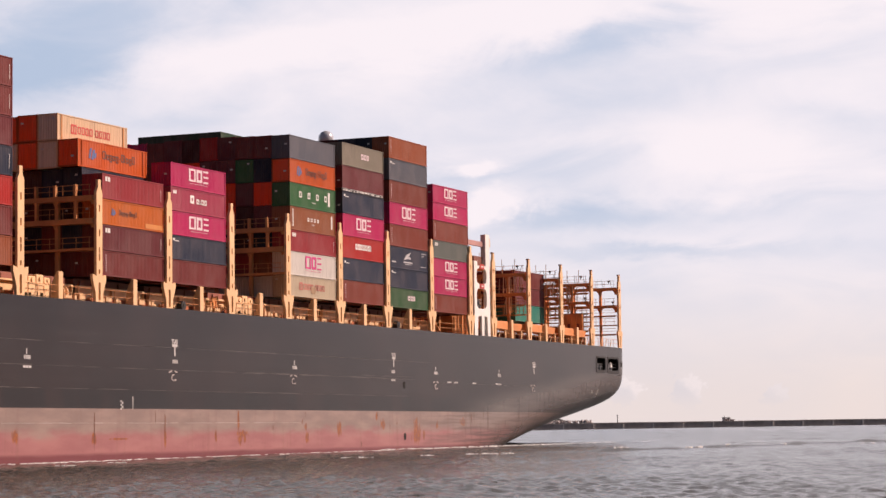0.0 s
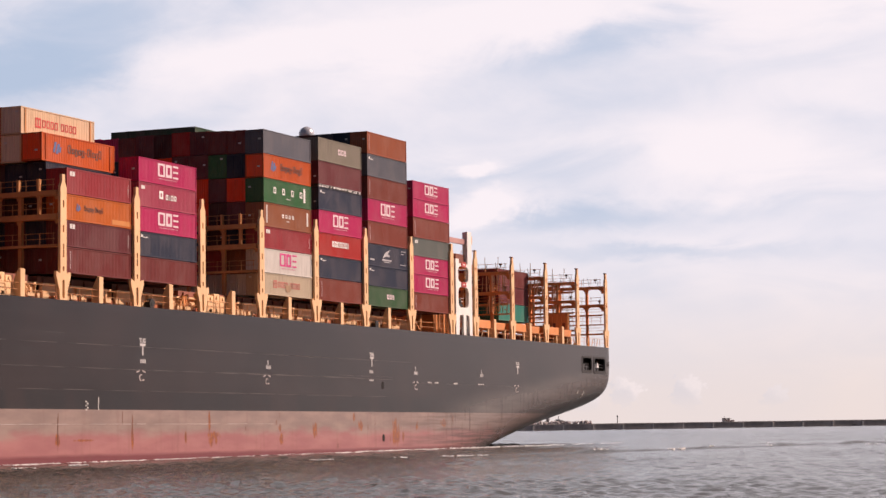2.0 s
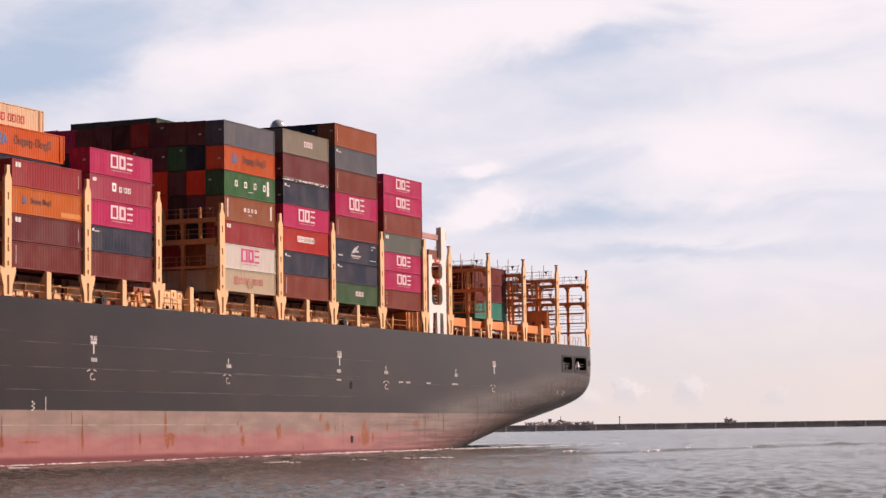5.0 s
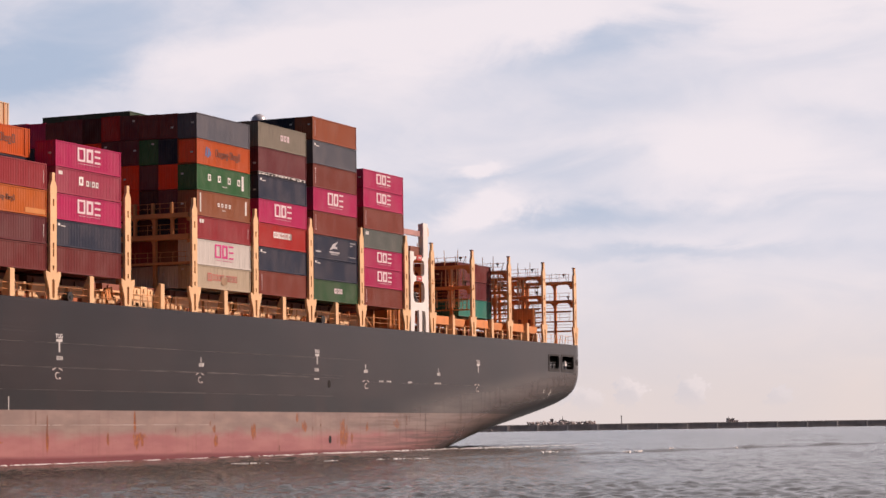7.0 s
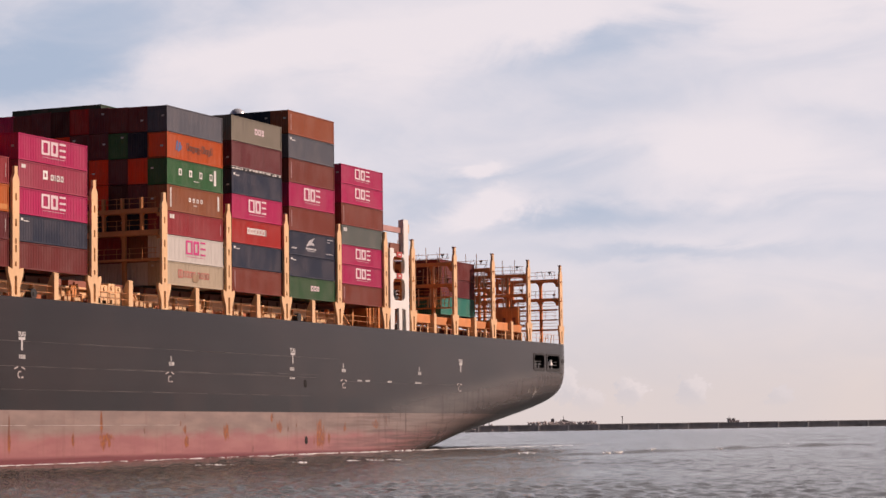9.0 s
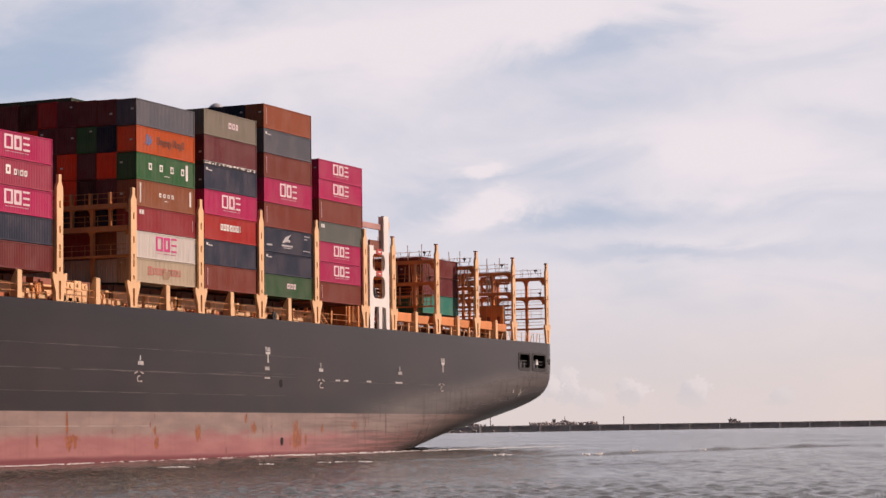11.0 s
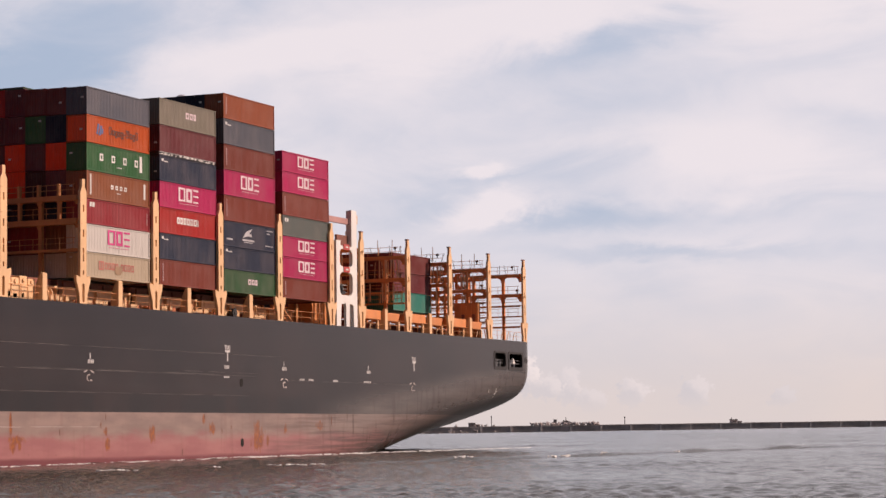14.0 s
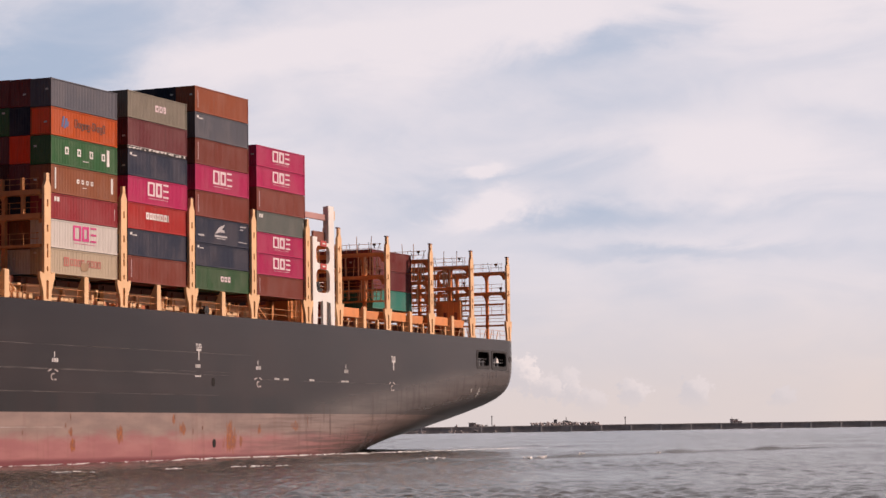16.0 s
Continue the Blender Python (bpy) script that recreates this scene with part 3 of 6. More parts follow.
def mesh_empty(name):
    """A small pad plate under a bridge's heel, to carry its parts."""
    bm = bmesh.new()
    box(bm, -0.5, 0.5, 0.3, BEAM - 0.6, SHEER - 0.9, SHEER - 0.5)
    return mesh_of(name, bm, M_ORANGE)


for x in POSTS_FORE:
    bridge(x, True)
for x in POSTS_AFT:
    bridge(x, False)


# ---------------------------------------------------------------- containers
LEN, WID = 12.19, 2.438
HC, STD = 2.896, 2.591
BASE = 18.65


def corrugated(length, z0, z1, depth=0.024, pitch=0.278):
    """Corrugated sheet along x, its outer crests at y = 0, in a bmesh."""
    n = int(length / pitch)
    p = length / n
    prof = []
    for i in range(n):
        x = i * p
        prof += [(x, 0.0), (x + 0.26 * p, 0.0), (x + 0.5 * p, depth), (x + 0.76 * p, depth)]
    prof.append((length, 0.0))
    bm = bmesh.new()
    lo = [bm.verts.new((x, y, z0)) for x, y in prof]
    hi = [bm.verts.new((x, y, z1)) for x, y in prof]
    for i in range(len(prof) - 1):
        bm.faces.new((lo[i], lo[i + 1], hi[i + 1], hi[i]))
    return bm


def container_meshes(h):
    out = {}
    out["side_wall"] = mesh_of("side_wall", corrugated(LEN - 0.3, 0.16, h - 0.11, 0.027), M_BOX)
    out["end_wall"] = mesh_of("end_wall", corrugated(WID - 0.3, 0.16, h - 0.14, 0.045), M_BOX)
    bm = bmesh.new()
    box(bm, 0.06, LEN - 0.06, 0.06, WID - 0.06, h - 0.06, h - 0.02)
    box(bm, 0.06, LEN - 0.06, 0.06, WID - 0.06, 0.10, 0.16)
    out["roof"] = mesh_of("roof", bm, M_BOX)
    bm = bmesh.new()
    for x in (0, LEN - 0.16):
        for y in (0, WID - 0.16):
            box(bm, x, x + 0.16, y, y + 0.16, 0.118, h - 0.118)
            for z in (0, h - 0.118):
                box(bm, x - (0.004 if x == 0 else 0.014), x + 0.178, y - 0.008, y + 0.168, z, z + 0.118)
    for y in (0.004, WID - 0.124):
        box(bm, 0.17, LEN - 0.17, y, y + 0.12, 0.02, 0.17)
        box(bm, 0.17, LEN - 0.17, y, y + 0.08, h - 0.12, h - 0.01)
    for x in (0.004, LEN - 0.124):
        box(bm, x, x + 0.12, 0.17, WID - 0.17, 0.02, 0.17)
        box(bm, x, x + 0.12, 0.17, WID - 0.17, h - 0.14, h - 0.01)
    out["frame"] = mesh_of("frame", bm, M_BOX)
    bm = bmesh.new()
    for x0, x1 in ((0.17, WID / 2 - 0.01), (WID / 2 + 0.01, WID - 0.17)):
        box(bm, x0, x1, -0.02, 0.04, 0.18, h - 0.15)
        for f in (0.3, 0.75):
            x = x0 + (x1 - x0) * f
            tube(bm, (x, -0.05, 0.2), (x, -0.05, h - 0.17), 0.022, 5)
    out["door"] = mesh_of("door", bm, M_BOX)
    return out


def inner_post(h):
    bm = bmesh.new()
    box(bm, 0, 0.18, -0.012, 0.05, 0.12, h - 0.10)
    return mesh_of("corner_post", bm, M_BOX)


INNER_POST = {HC: inner_post(HC), STD: inner_post(STD)}
BOX_MESH = {HC: container_meshes(HC), STD: container_meshes(STD)}

# paint colours
COLOURS = {
    "brown": (0.235, 0.062, 0.042), "maroon": (0.20, 0.047, 0.045), "crimson": (0.33, 0.05, 0.06), "orange": (0.64, 0.135, 0.022), "red": (0.45, 0.042, 0.036),
    "rustred": (0.36, 0.115, 0.055), "magenta": (0.55, 0.042, 0.16), "rose": (0.45, 0.085, 0.14), "slate": (0.036, 0.044, 0.072), "grey": (0.125, 0.13, 0.155), "green": (0.045, 0.15, 0.06),
    "white": (0.62, 0.59, 0.56), "cream": (0.70, 0.53, 0.37), "beige": (0.27, 0.245, 0.20), "navy": (0.02, 0.027, 0.05), "darkbrown": (0.075, 0.016, 0.014),
    # redorange: orange boxes recoloured for how their ends look in shade
    "bone": (0.46, 0.39, 0.30), "dullgreen": (0.055, 0.115, 0.058), "redorange": (0.92, 0.095, 0.022), "teal": (0.05, 0.24, 0.20), "tan": (0.30, 0.115, 0.055), "sage": (0.155, 0.17, 0.16), "darkgreen": (0.035, 0.085, 0.05), "fadedorange": (0.56, 0.16, 0.03), "plum": (0.165, 0.042, 0.048)}
BRIGHT_ENDS = {"orange": (0.90, 0.100, 0.024), "cream": (0.66, 0.55, 0.47)}
WORDS = {"brown": "red-brown", "rustred": "rust-red", "fadedorange": "faded orange", "darkbrown": "dark brown", "darkgreen": "dark green", "slate": "slate blue", "sage": "grey-green", "redorange": "red-orange", "bone": "bone white", "dullgreen": "dull green"}


def logo_plate(bm, x0, x1, z0, z1):
    box(bm, x0, x1, -0.016, -0.006, z0, z1)


def outline_shape(x0, x1, z0, z1, s):
    """A plain outlined rectangle of stroke s, as one bmesh."""
    bm = bmesh.new()
    logo_plate(bm, x0, x0 + s, z0, z1)
    logo_plate(bm, x1 - s, x1, z0, z1)
    logo_plate(bm, x0 + s, x1 - s, z0, z0 + s)
    logo_plate(bm, x0 + s, x1 - s, z1 - s, z1)
    return bm


def shape_row(made, material, x, widths, z0, z1, s, gap, label):
    for w in widths:
        made.append((material, outline_shape(x, x + w, z0, z1, s), label, True))
        x += w + gap


def logo(kind, h):
    """Plain painted shapes on the side wall: [(material, bmesh, label)]."""
    c, m = LEN / 2, h * 0.5
    made = []
    if kind in ("squares", "squares_rose"):
        bm = bmesh.new()
        x = c - 2.1
        b, t = h * 0.34, h * 0.88
        s = 0.20
        for q in ((x, x + 1.45, b, b + s), (x, x + 1.45, t - s, t), (x, x + s + 0.12, b + s, t - s), (x + 1.13, x + 1.45, b + s, t - s)):
            logo_plate(bm, *q)
        x += 1.65
        for q in ((x, x + 0.36, b, t), (x + 0.89, x + 1.25, b, t), (x + 0.36, x + 0.89, t - 0.3, t), (x + 0.36, x + 0.89, b, b + 0.3)):
            logo_plate(bm, *q)
        x += 1.52
        for i in range(3):
            z = b + i * (t - b - s) / 2
            logo_plate(bm, x, x + 1.1, z, z + s)
        logo_plate(bm, c - 1.9, c + 2.0, h * 0.240, h * 0.254)
        made.append((M_ROSE if kind.endswith("rose") else M_PALE, bm, "large painted emblem"))
    elif kind in ("swirl", "swirl_small"):
        bm = bmesh.new()
        x, z = LEN * 0.15, h * 0.32
        slab(bm, [(x, z + 0.1), (x + 0.34, z + 0.1), (x + 0.62, z + 1.2), (x + 0.28, z + 1.2)], -0.016, -0.006)
        slab(bm, [(x + 0.45, z), (x + 0.85, z), (x + 1.15, z + 1.05), (x + 0.78, z + 1.05)], -0.016, -0.006)
        slab(bm, [(x + 0.95, z + 0.2), (x + 1.25, z + 0.2), (x + 1.38, z + 0.75), (x + 1.1, z + 0.75)], -0.016, -0.006)
        made.append((M_BLUE, bm, "blue painted emblem"))
        x = LEN * 0.35
        for w, lo, hi in (((0.52, 0, 0.85), (0.42, 0, 0.55), (0.42, -0.2, 0.55), (0.42, 0, 0.55), (0.42, -0.2, 0.55), (0.22, 0.25, 0.37), (0.42, 0, 0.85), (0.14, 0, 0.85), (0.42, 0, 0.55), (0.42, -0.2, 0.55), (0.44, 0, 0.85))):
            z = h * 0.42
            made.append((M_INK, outline_shape(x, x + w, z + lo, z + hi, 0.11), "dark painted shape", True))
            x += w + 0.14
        if kind == "swirl_small":
            for _, b, *_ in made:
                for v in b.verts:
                    v.co.x, v.co.z = LEN * 0.13 + (v.co.x - LEN * 0.13) * 0.62, h * 0.5 + (v.co.z - h * 0.5) * 0.62
            bm = bmesh.new()
            logo_plate(bm, LEN * 0.70, LEN * 0.985, h * 0.08, h * 0.27)
            made.append((M_OCHRE, bm, "paler orange repaired panel"))
    elif kind == "spaced":
        for i in range(4):
            x = LEN * (0.20 + 0.185 * i)
            made.append((M_MARK, outline_shape(x + 0.06, x + 0.70, h * 0.42, h * 0.68, 0.17), "white painted shape", True))
        bm = bmesh.new()
        logo_plate(bm, LEN * 0.84, LEN * 0.88, h * 0.25, h * 0.85)
        logo_plate(bm, LEN * 0.47, LEN * 0.56, h * 0.26, h * 0.285)
        made.append((M_MARK, bm, "white painted bars"))
    elif kind == "small_spaced":
        shape_row(made, M_MARK, LEN * 0.38, (0.46,) * 4, h * 0.46, h * 0.61, 0.13, 0.40, "small white painted shape")
        bm = bmesh.new()
        logo_plate(bm, LEN * 0.47, LEN * 0.53, h * 0.32, h * 0.345)
        logo_plate(bm, LEN * 0.905, LEN * 0.935, h * 0.28, h * 0.85)
        logo_plate(bm, LEN * 0.055, LEN * 0.075, h * 0.15, h * 0.9)
        made.append((M_MARK, bm, "small white painted blocks"))
    elif kind == "bold":
        shape_row(made, M_MARK, LEN * 0.30, (0.56, 0.56, 0.56, 0.60, 0.60, 0.60, 0.24), h * 0.44, h * 0.70, 0.19, 0.15, "bold white painted shape")
    elif kind == "line":
        made.append((M_MARK, outline_shape(LEN * 0.35, LEN * 0.35 + 0.8, h * 0.42, h * 0.76, 0.24), "white painted shape", True))
        shape_row(made, M_MARK, LEN * 0.46, (0.5, 0.2, 0.55, 0.5), h * 0.42, h * 0.64, 0.15, 0.17, "white painted shape")
        bm = bmesh.new()
        logo_plate(bm, 0.55, 1.25, h * 0.72, h * 0.86)
        made.append((M_MARK, bm, "white painted lettering blocks"))
    elif kind in ("red_row", "red_row_patch"):
        bm = bmesh.new()
        x = LEN * 0.19
        for q in ((x, x + 0.18, h * 0.34, h * 0.70), (x + 0.75, x + 0.93, h * 0.34, h * 0.70), (x + 0.18, x + 0.75, h * 0.34, h * 0.40), (x + 0.18, x + 0.75, h * 0.64, h * 0.70), (x + 0.38, x + 0.55, h * 0.40, h * 0.64)):
            logo_plate(bm, *q)
        for x, n in ((LEN * 0.285, 4), (LEN * 0.535, 4)):
            shape_row(made, M_FADEDMARK if kind.endswith("patch") else M_RED, x, (0.52,) * n, h * 0.38, h * 0.66, 0.13, 0.15, "faded red painted shape")
        made.append((M_FADEDMARK if kind.endswith("patch") else M_RED, bm, "faded red painted emblem"))
        if kind.endswith("patch"):
            bm = bmesh.new()
            slab(bm, [(5.45, 0.62), (5.9, 0.5), (6.4, 0.56), (6.75, 0.8), (6.7, 1.15), (6.85, 1.35), (6.3, 1.42), (5.9, 1.32), (5.5, 1.4), (5.35, 1.0)], -0.026, -0.018)
            made.append((M_PATCH, bm, "rusty repair patch"))
    elif kind == "three":
        shape_row(made, M_PALE, LEN * 0.46, (0.66, 0.62, 0.5), h * 0.42, h * 0.66, 0.18, 0.2, "pale painted shape")
    elif kind == "bird":
        bm = bmesh.new()
        x, z = LEN * 0.46, h * 0.42
        slab(bm, [(x - 1.2, z), (x - 0.4, z + 0.75), (x + 1.1, z + 1.2), (x + 0.3, z + 0.55), (x + 0.9, z + 0.5), (x + 0.9, z + 0.2), (x, z + 0.25)], -0.016, -0.006)
        logo_plate(bm, x - 1.3, x + 1.5, h * 0.30, h * 0.37)
        logo_plate(bm, x - 0.9, x + 1.1, h * 0.23, h * 0.26)
        logo_plate(bm, LEN * 0.83, LEN * 0.95, h * 0.82, h * 0.86)
        logo_plate(bm, LEN * 0.83, LEN * 0.89, h * 0.70, h * 0.74)
        logo_plate(bm, LEN * 0.05, LEN * 0.16, h * 0.26, h * 0.33)
        logo_plate(bm, LEN * 0.80, LEN * 0.95, h * 0.20, h * 0.23)
        made.append((M_GREYMARK, bm, "pale grey winged emblem and bars"))
    elif kind == "corner":
        bm = bmesh.new()
        logo_plate(bm, 0.45, 0.85, h * 0.78, h * 0.88)
        logo_plate(bm, 0.95, 1.8, h * 0.76, h * 0.80)
        made.append((M_MARK, bm, "small white marks"))
    elif kind == "badge":
        bm = bmesh.new()
        logo_plate(bm, 0.6, 0.95, h * 0.70, h * 0.88)
        logo_plate(bm, 1.05, 1.5, h * 0.70, h * 0.88)
        logo_plate(bm, LEN * 0.958, LEN * 0.962, h * 0.25, h * 0.75)
        made.append((M_MARK, bm, "small white marks"))
    elif kind == "stripe":
        bm = bmesh.new()
        for i in range(7):
            z = h * (0.18 + 0.1 * i)
            logo_plate(bm, 0.64, 0.76, z, z + h * 0.06)
        made.append((M_PALE, bm, "column of small white marks"))
    return made


LOGOS = {}


def pieces_of(bm):
    """Each loose shape of a bmesh as a bmesh of its own."""
    left, out = set(bm.verts), []
    bm.faces.ensure_lookup_table()
    while left:
        seed = left.pop()
        group, todo = {seed}, [seed]
        while todo:
            for e in todo.pop().link_edges:
                for v in e.verts:
                    if v not in group:
                        group.add(v)
                        todo.append(v)
        left -= group
        piece = bmesh.new()
        twin = {v: piece.verts.new(v.co) for v in sorted(group, key=lambda v: (v.co.x, v.co.z, v.co.y))}
        for f in bm.faces:
            if f.verts[0] in group:
                piece.faces.new([twin[v] for v in f.verts])
        out.append(piece)
    out.sort(key=lambda p: min((v.co.x, v.co.z) for v in p.verts))
    bm.free()
    return out
PLATE = bmesh.new()
box(PLATE, 0, 0.012, 0, 0.34, 0, 0.2)
PLATE = mesh_of("data_plate", PLATE, M_HULLMARK)
NOISE = random.Random(5)


def container(x0, row, z, h, colour, mark="", squeeze=1.0, long=False, group="stacked containers on deck"):
    rgb = COLOURS[colour]
    j = (0.90 if rgb[1] > 0.35 or colour == "redorange" else 0.76) + NOISE.uniform(-0.07, 0.07)
    rgb = tuple(j * v * (v / max(rgb)) ** 0.17 for v in rgb)
    root = new("shipping_container")
    root.empty_display_size = 0.5
    word = WORDS.get(colour, colour)
    tagged(root, f"{word} corrugated steel shipping container" + (" with painted emblem" if mark in ("squares", "squares_rose", "swirl", "swirl_small", "bird") else " with painted marks" if mark else ", weathered and plain"), "container", group)
    me = BOX_MESH[h]
    obs = [part("side_wall", me["side_wall"], None, root, at=pose(0.15, 0.038, 0)),
           part("side_wall", me["side_wall"], None, root, at=pose(LEN - 0.15, WID - 0.038, 0, 0, 0, 180)),
           part("end_wall", me["end_wall"], None, root, at=pose(0.014, WID - 0.15, 0, 0, 0, -90)),
           part("roof", me["roof"], None, root), part("frame", me["frame"], None, root),
           part("door", me["door"], None, root, at=pose(LEN - 0.06, 0.0, 0, 0, 0, 90))]
    for o in obs:
        o.color = (*rgb, 1)
    if colour in BRIGHT_ENDS:      # front end coloured brighter than the side, to offset its dim light
        obs[2].color = (*BRIGHT_ENDS[colour], 1)
    if NOISE.random() < 0.6:
        part("data_plate", PLATE, None, root, at=pose(-0.02, NOISE.choice((0.35, 0.5, 1.7)), h * NOISE.uniform(0.25, 0.8)))
    if mark:
        if (mark, h) not in LOGOS:
            LOGOS[mark, h] = [(mesh_of("emblem", piece, m), lab) for m, b, lab, *whole in logo(mark, h) for piece in ([b] if whole else pieces_of(b))]
        for m, lab in LOGOS[mark, h]:
            part("emblem", m, None, root, lab, at=pose(0, 0.032, 0))
    m = pose(x0, row * 2.48, z)
    root.scale = (1.125 if long else 1, 1, squeeze)
    if long:      # a 45-foot box carries its posts 40 feet apart
        m = pose(x0 - 0.76, row * 2.48, z)
        for x in (0.62, LEN - 0.80):
            o = part("corner_post", INNER_POST[h], None, root, at=pose(x, -0.004, 0))
            o.color = (*((0.50, 0.24, 0.10) if colour == "cream" else tuple(v * 0.8 for v in rgb)), 1)
    return aboard(root, m)


def stack(x0, row, top, spec, base=BASE, longs=0):
    """A stack from the top down; the gaps between tiers take up what the heights leave."""
    total = sum(s[1] for s in spec)
    f = (top - base) / total
    z = top
    for i, (colour, h, *mark) in enumerate(spec):
        z -= h * f
        container(x0, row, z, h, colour, mark[0] if mark else "", squeeze=f * 0.984, long=i < longs)


H, S = HC, STD
X0, X2, XA, XB, XC, XD, XE = -48.2, -19.85, -6.05, 21.95, 36.25, 50.25, 64.35
stack(X0, 0, 38.9, [("maroon", H, "badge"), ("maroon", H, "badge"), ("plum", H), ("slate", H, "badge"), ("red", H), ("maroon", H), ("rustred", H)])
stack(X0, 1, 38.9, [("brown", H), ("maroon", H), ("brown", H)], 38.9 - 3 * 2.89)
stack(X2, 0, 29.3, [("crimson", S, "badge"), ("fadedorange", S, "swirl_small"), ("plum", S, "badge"), ("maroon", S, "stripe")])
stack(X2, 1, 33.0, [("orange", H, "swirl"), ("navy", H), ("darkbrown", H), ("slate", H), ("maroon", S)], longs=1)
stack(X2, 2, 35.8, [("cream", H, "red_row"), ("cream", H), ("navy", H), ("darkbrown", H), ("maroon", H), ("brown", S)], longs=2)
stack(X2, 3, 35.8, [("orange", H), ("orange", H), ("darkbrown", H), ("maroon", H), ("navy", H), ("brown", S)], longs=2)
stack(X2, 4, 35.7, [("orange", H), ("cream", H), ("maroon", H), ("darkbrown", H), ("maroon", H), ("brown", S)], longs=2)
stack(X2, 5, 35.6, [("brown", H), ("orange", H), ("maroon", H), ("darkbrown", H), ("maroon", H), ("brown", S)], longs=2)
stack(XA, 0, 31.9, [("magenta", S, "squares"), ("rose", S, "line"), ("magenta", S, "squares"), ("slate", S, "corner"), ("maroon", S)])
stack(XA, 1, 29.2, [("crimson", S), ("brown", S), ("maroon", S), ("brown", S)])
stack(XB, 0, 38.15, [("grey", H), ("orange", H, "swirl"), ("green", H, "spaced"), ("tan", H, "small_spaced"), ("crimson", S, "badge"), ("white", H, "squares_rose"), ("bone", S, "red_row_patch")])
ROWS_B = ["maroon navy redorange plum", "maroon green plum darkbrown", "plum plum redorange redorange", "red plum plum maroon", "darkbrown redorange darkbrown plum", "plum darkbrown navy brown",
          "maroon brown plum redorange", "magenta navy maroon brown", "magenta slate brown plum", "magenta sage plum navy", "plum brown navy maroon"]
for i, text in enumerate(ROWS_B):
    stack(XB, i + 1, (38.2, 38.25, 38.35, 38.4, 38.3, 38.35)[i % 6], [(c, H) for c in text.split()] + [(("navy", "darkbrown", "navy")[i % 3], H), (("tan", "crimson", "crimson", "plum")[i % 4], H), ("white", S)])
# stack C, its third tier under a flat frame with a torn cover
top = 38.85
stack(XC, 0, top, [("beige", H, "three"), ("plum", H)], top - 5.83)
stack(XC, 0, 32.65, [("slate", H, "corner"), ("magenta", H, "squares"), ("red", H, "bold"), ("slate", H, "corner"), ("brown", H, "stripe")])
stack(XC, 1, 38.85, [("darkgreen", H), ("darkbrown", H), ("navy", H), ("plum", H), ("darkbrown", H), ("navy", H), ("brown", H)])
for r in range(7, 12):
    container(XC, r, 38.35, H, "darkgreen")
stack(XD, 0, 41.2, [("rustred", H, "stripe"), ("grey", H, "corner"), ("brown", H, "stripe"), ("magenta", H, "squares"), ("brown", H, "stripe"), ("slate", H, "bird"), ("slate", S, "corner"), ("dullgreen", S, "three")])
for r, c in enumerate(("navy", "navy", "darkbrown", "navy", "darkbrown"), 1):
    stack(XD, r, 41.2, [(c, H, "badge"), ("darkbrown", H), ("navy", H), ("plum", H)], 41.2 - 4 * 2.82)
stack(XE, 0, 36.2, [("magenta", S, "squares"), ("magenta", S, "squares"), ("brown", H, "stripe"), ("sage", S, "badge"), ("magenta", S, "squares"), ("magenta", S, "squares"), ("brown", S, "stripe")])
stack(XE, 1, 36.2, [("plum", S), ("magenta", S), ("darkbrown", H), ("navy", S), ("darkbrown", S), ("plum", S), ("brown", S)])
for r in range(1, 7):
    stack(100.35, r, 26.65, [(("plum", "maroon")[r % 2], S), (("maroon", "plum", "darkbrown")[r % 3], S), (("teal", "teal", "maroon", "red")[min(r - 1, 3)], S)], base=18.9)


def cargo_fill(name, x0, rows, top, base):
    """The stacks further inboard, too deep in the bay to be told apart."""
    bm = bmesh.new()
    n = max(1, round((top - base) / 2.86))
    for r in rows:
        for i in range(n):
            z = base + (top - base) * i / n
            box(bm, x0 + 0.02, x0 + LEN - 0.02, r * 2.48 + 0.02, r * 2.48 + WID - 0.02, z + 0.03, z + (top - base) / n - 0.03)
    ob = new(name, mesh_of(name, bm, M_FILL))
    tagged(ob, "dark stacks of steel containers deep in the bay", "containers", kind="stuff")
    return aboard(ob)


def fill_paint():
    k = Nodes("inboard_container_paint", 0.55)
    g = k.n("ShaderNodeNewGeometry")
    ramp = k.n("ShaderNodeValToRGB")
    ramp.color_ramp.interpolation = "CONSTANT"
    el = ramp.color_ramp.elements
    el[0].color, el[1].position, el[1].color = (*COLOURS["darkbrown"], 1), 0.25, (*COLOURS["maroon"], 1)
    for p, c in ((0.45, "navy"), (0.6, "brown"), (0.75, "plum"), (0.9, "slate")):
        e = el.new(p)
        e.color = (*COLOURS[c], 1)
    k.link(g.outputs["Random Per Island"], ramp.inputs[0])
    return k.colour(ramp.outputs[0]).mat


M_FILL = fill_paint()
for x0, rows, top, base in ((X0, range(2, 19), 38.8, BASE), (X0, range(1, 2), 30.2, BASE), (X2, range(6, 19), 35.4, BASE), (XA, range(2, 19), 29.2, BASE), (XB, range(12, 19), 38.2, BASE),
                            (XC, range(2, 19), 38.3, BASE), (XD, range(6, 19), 41.0, BASE), (XD, range(1, 6), 29.8, BASE), (XE, range(2, 19), 33.5, BASE), (100.35, range(7, 19), 26.6, 18.9)):
    cargo_fill("inboard_containers", x0, rows, top, base)


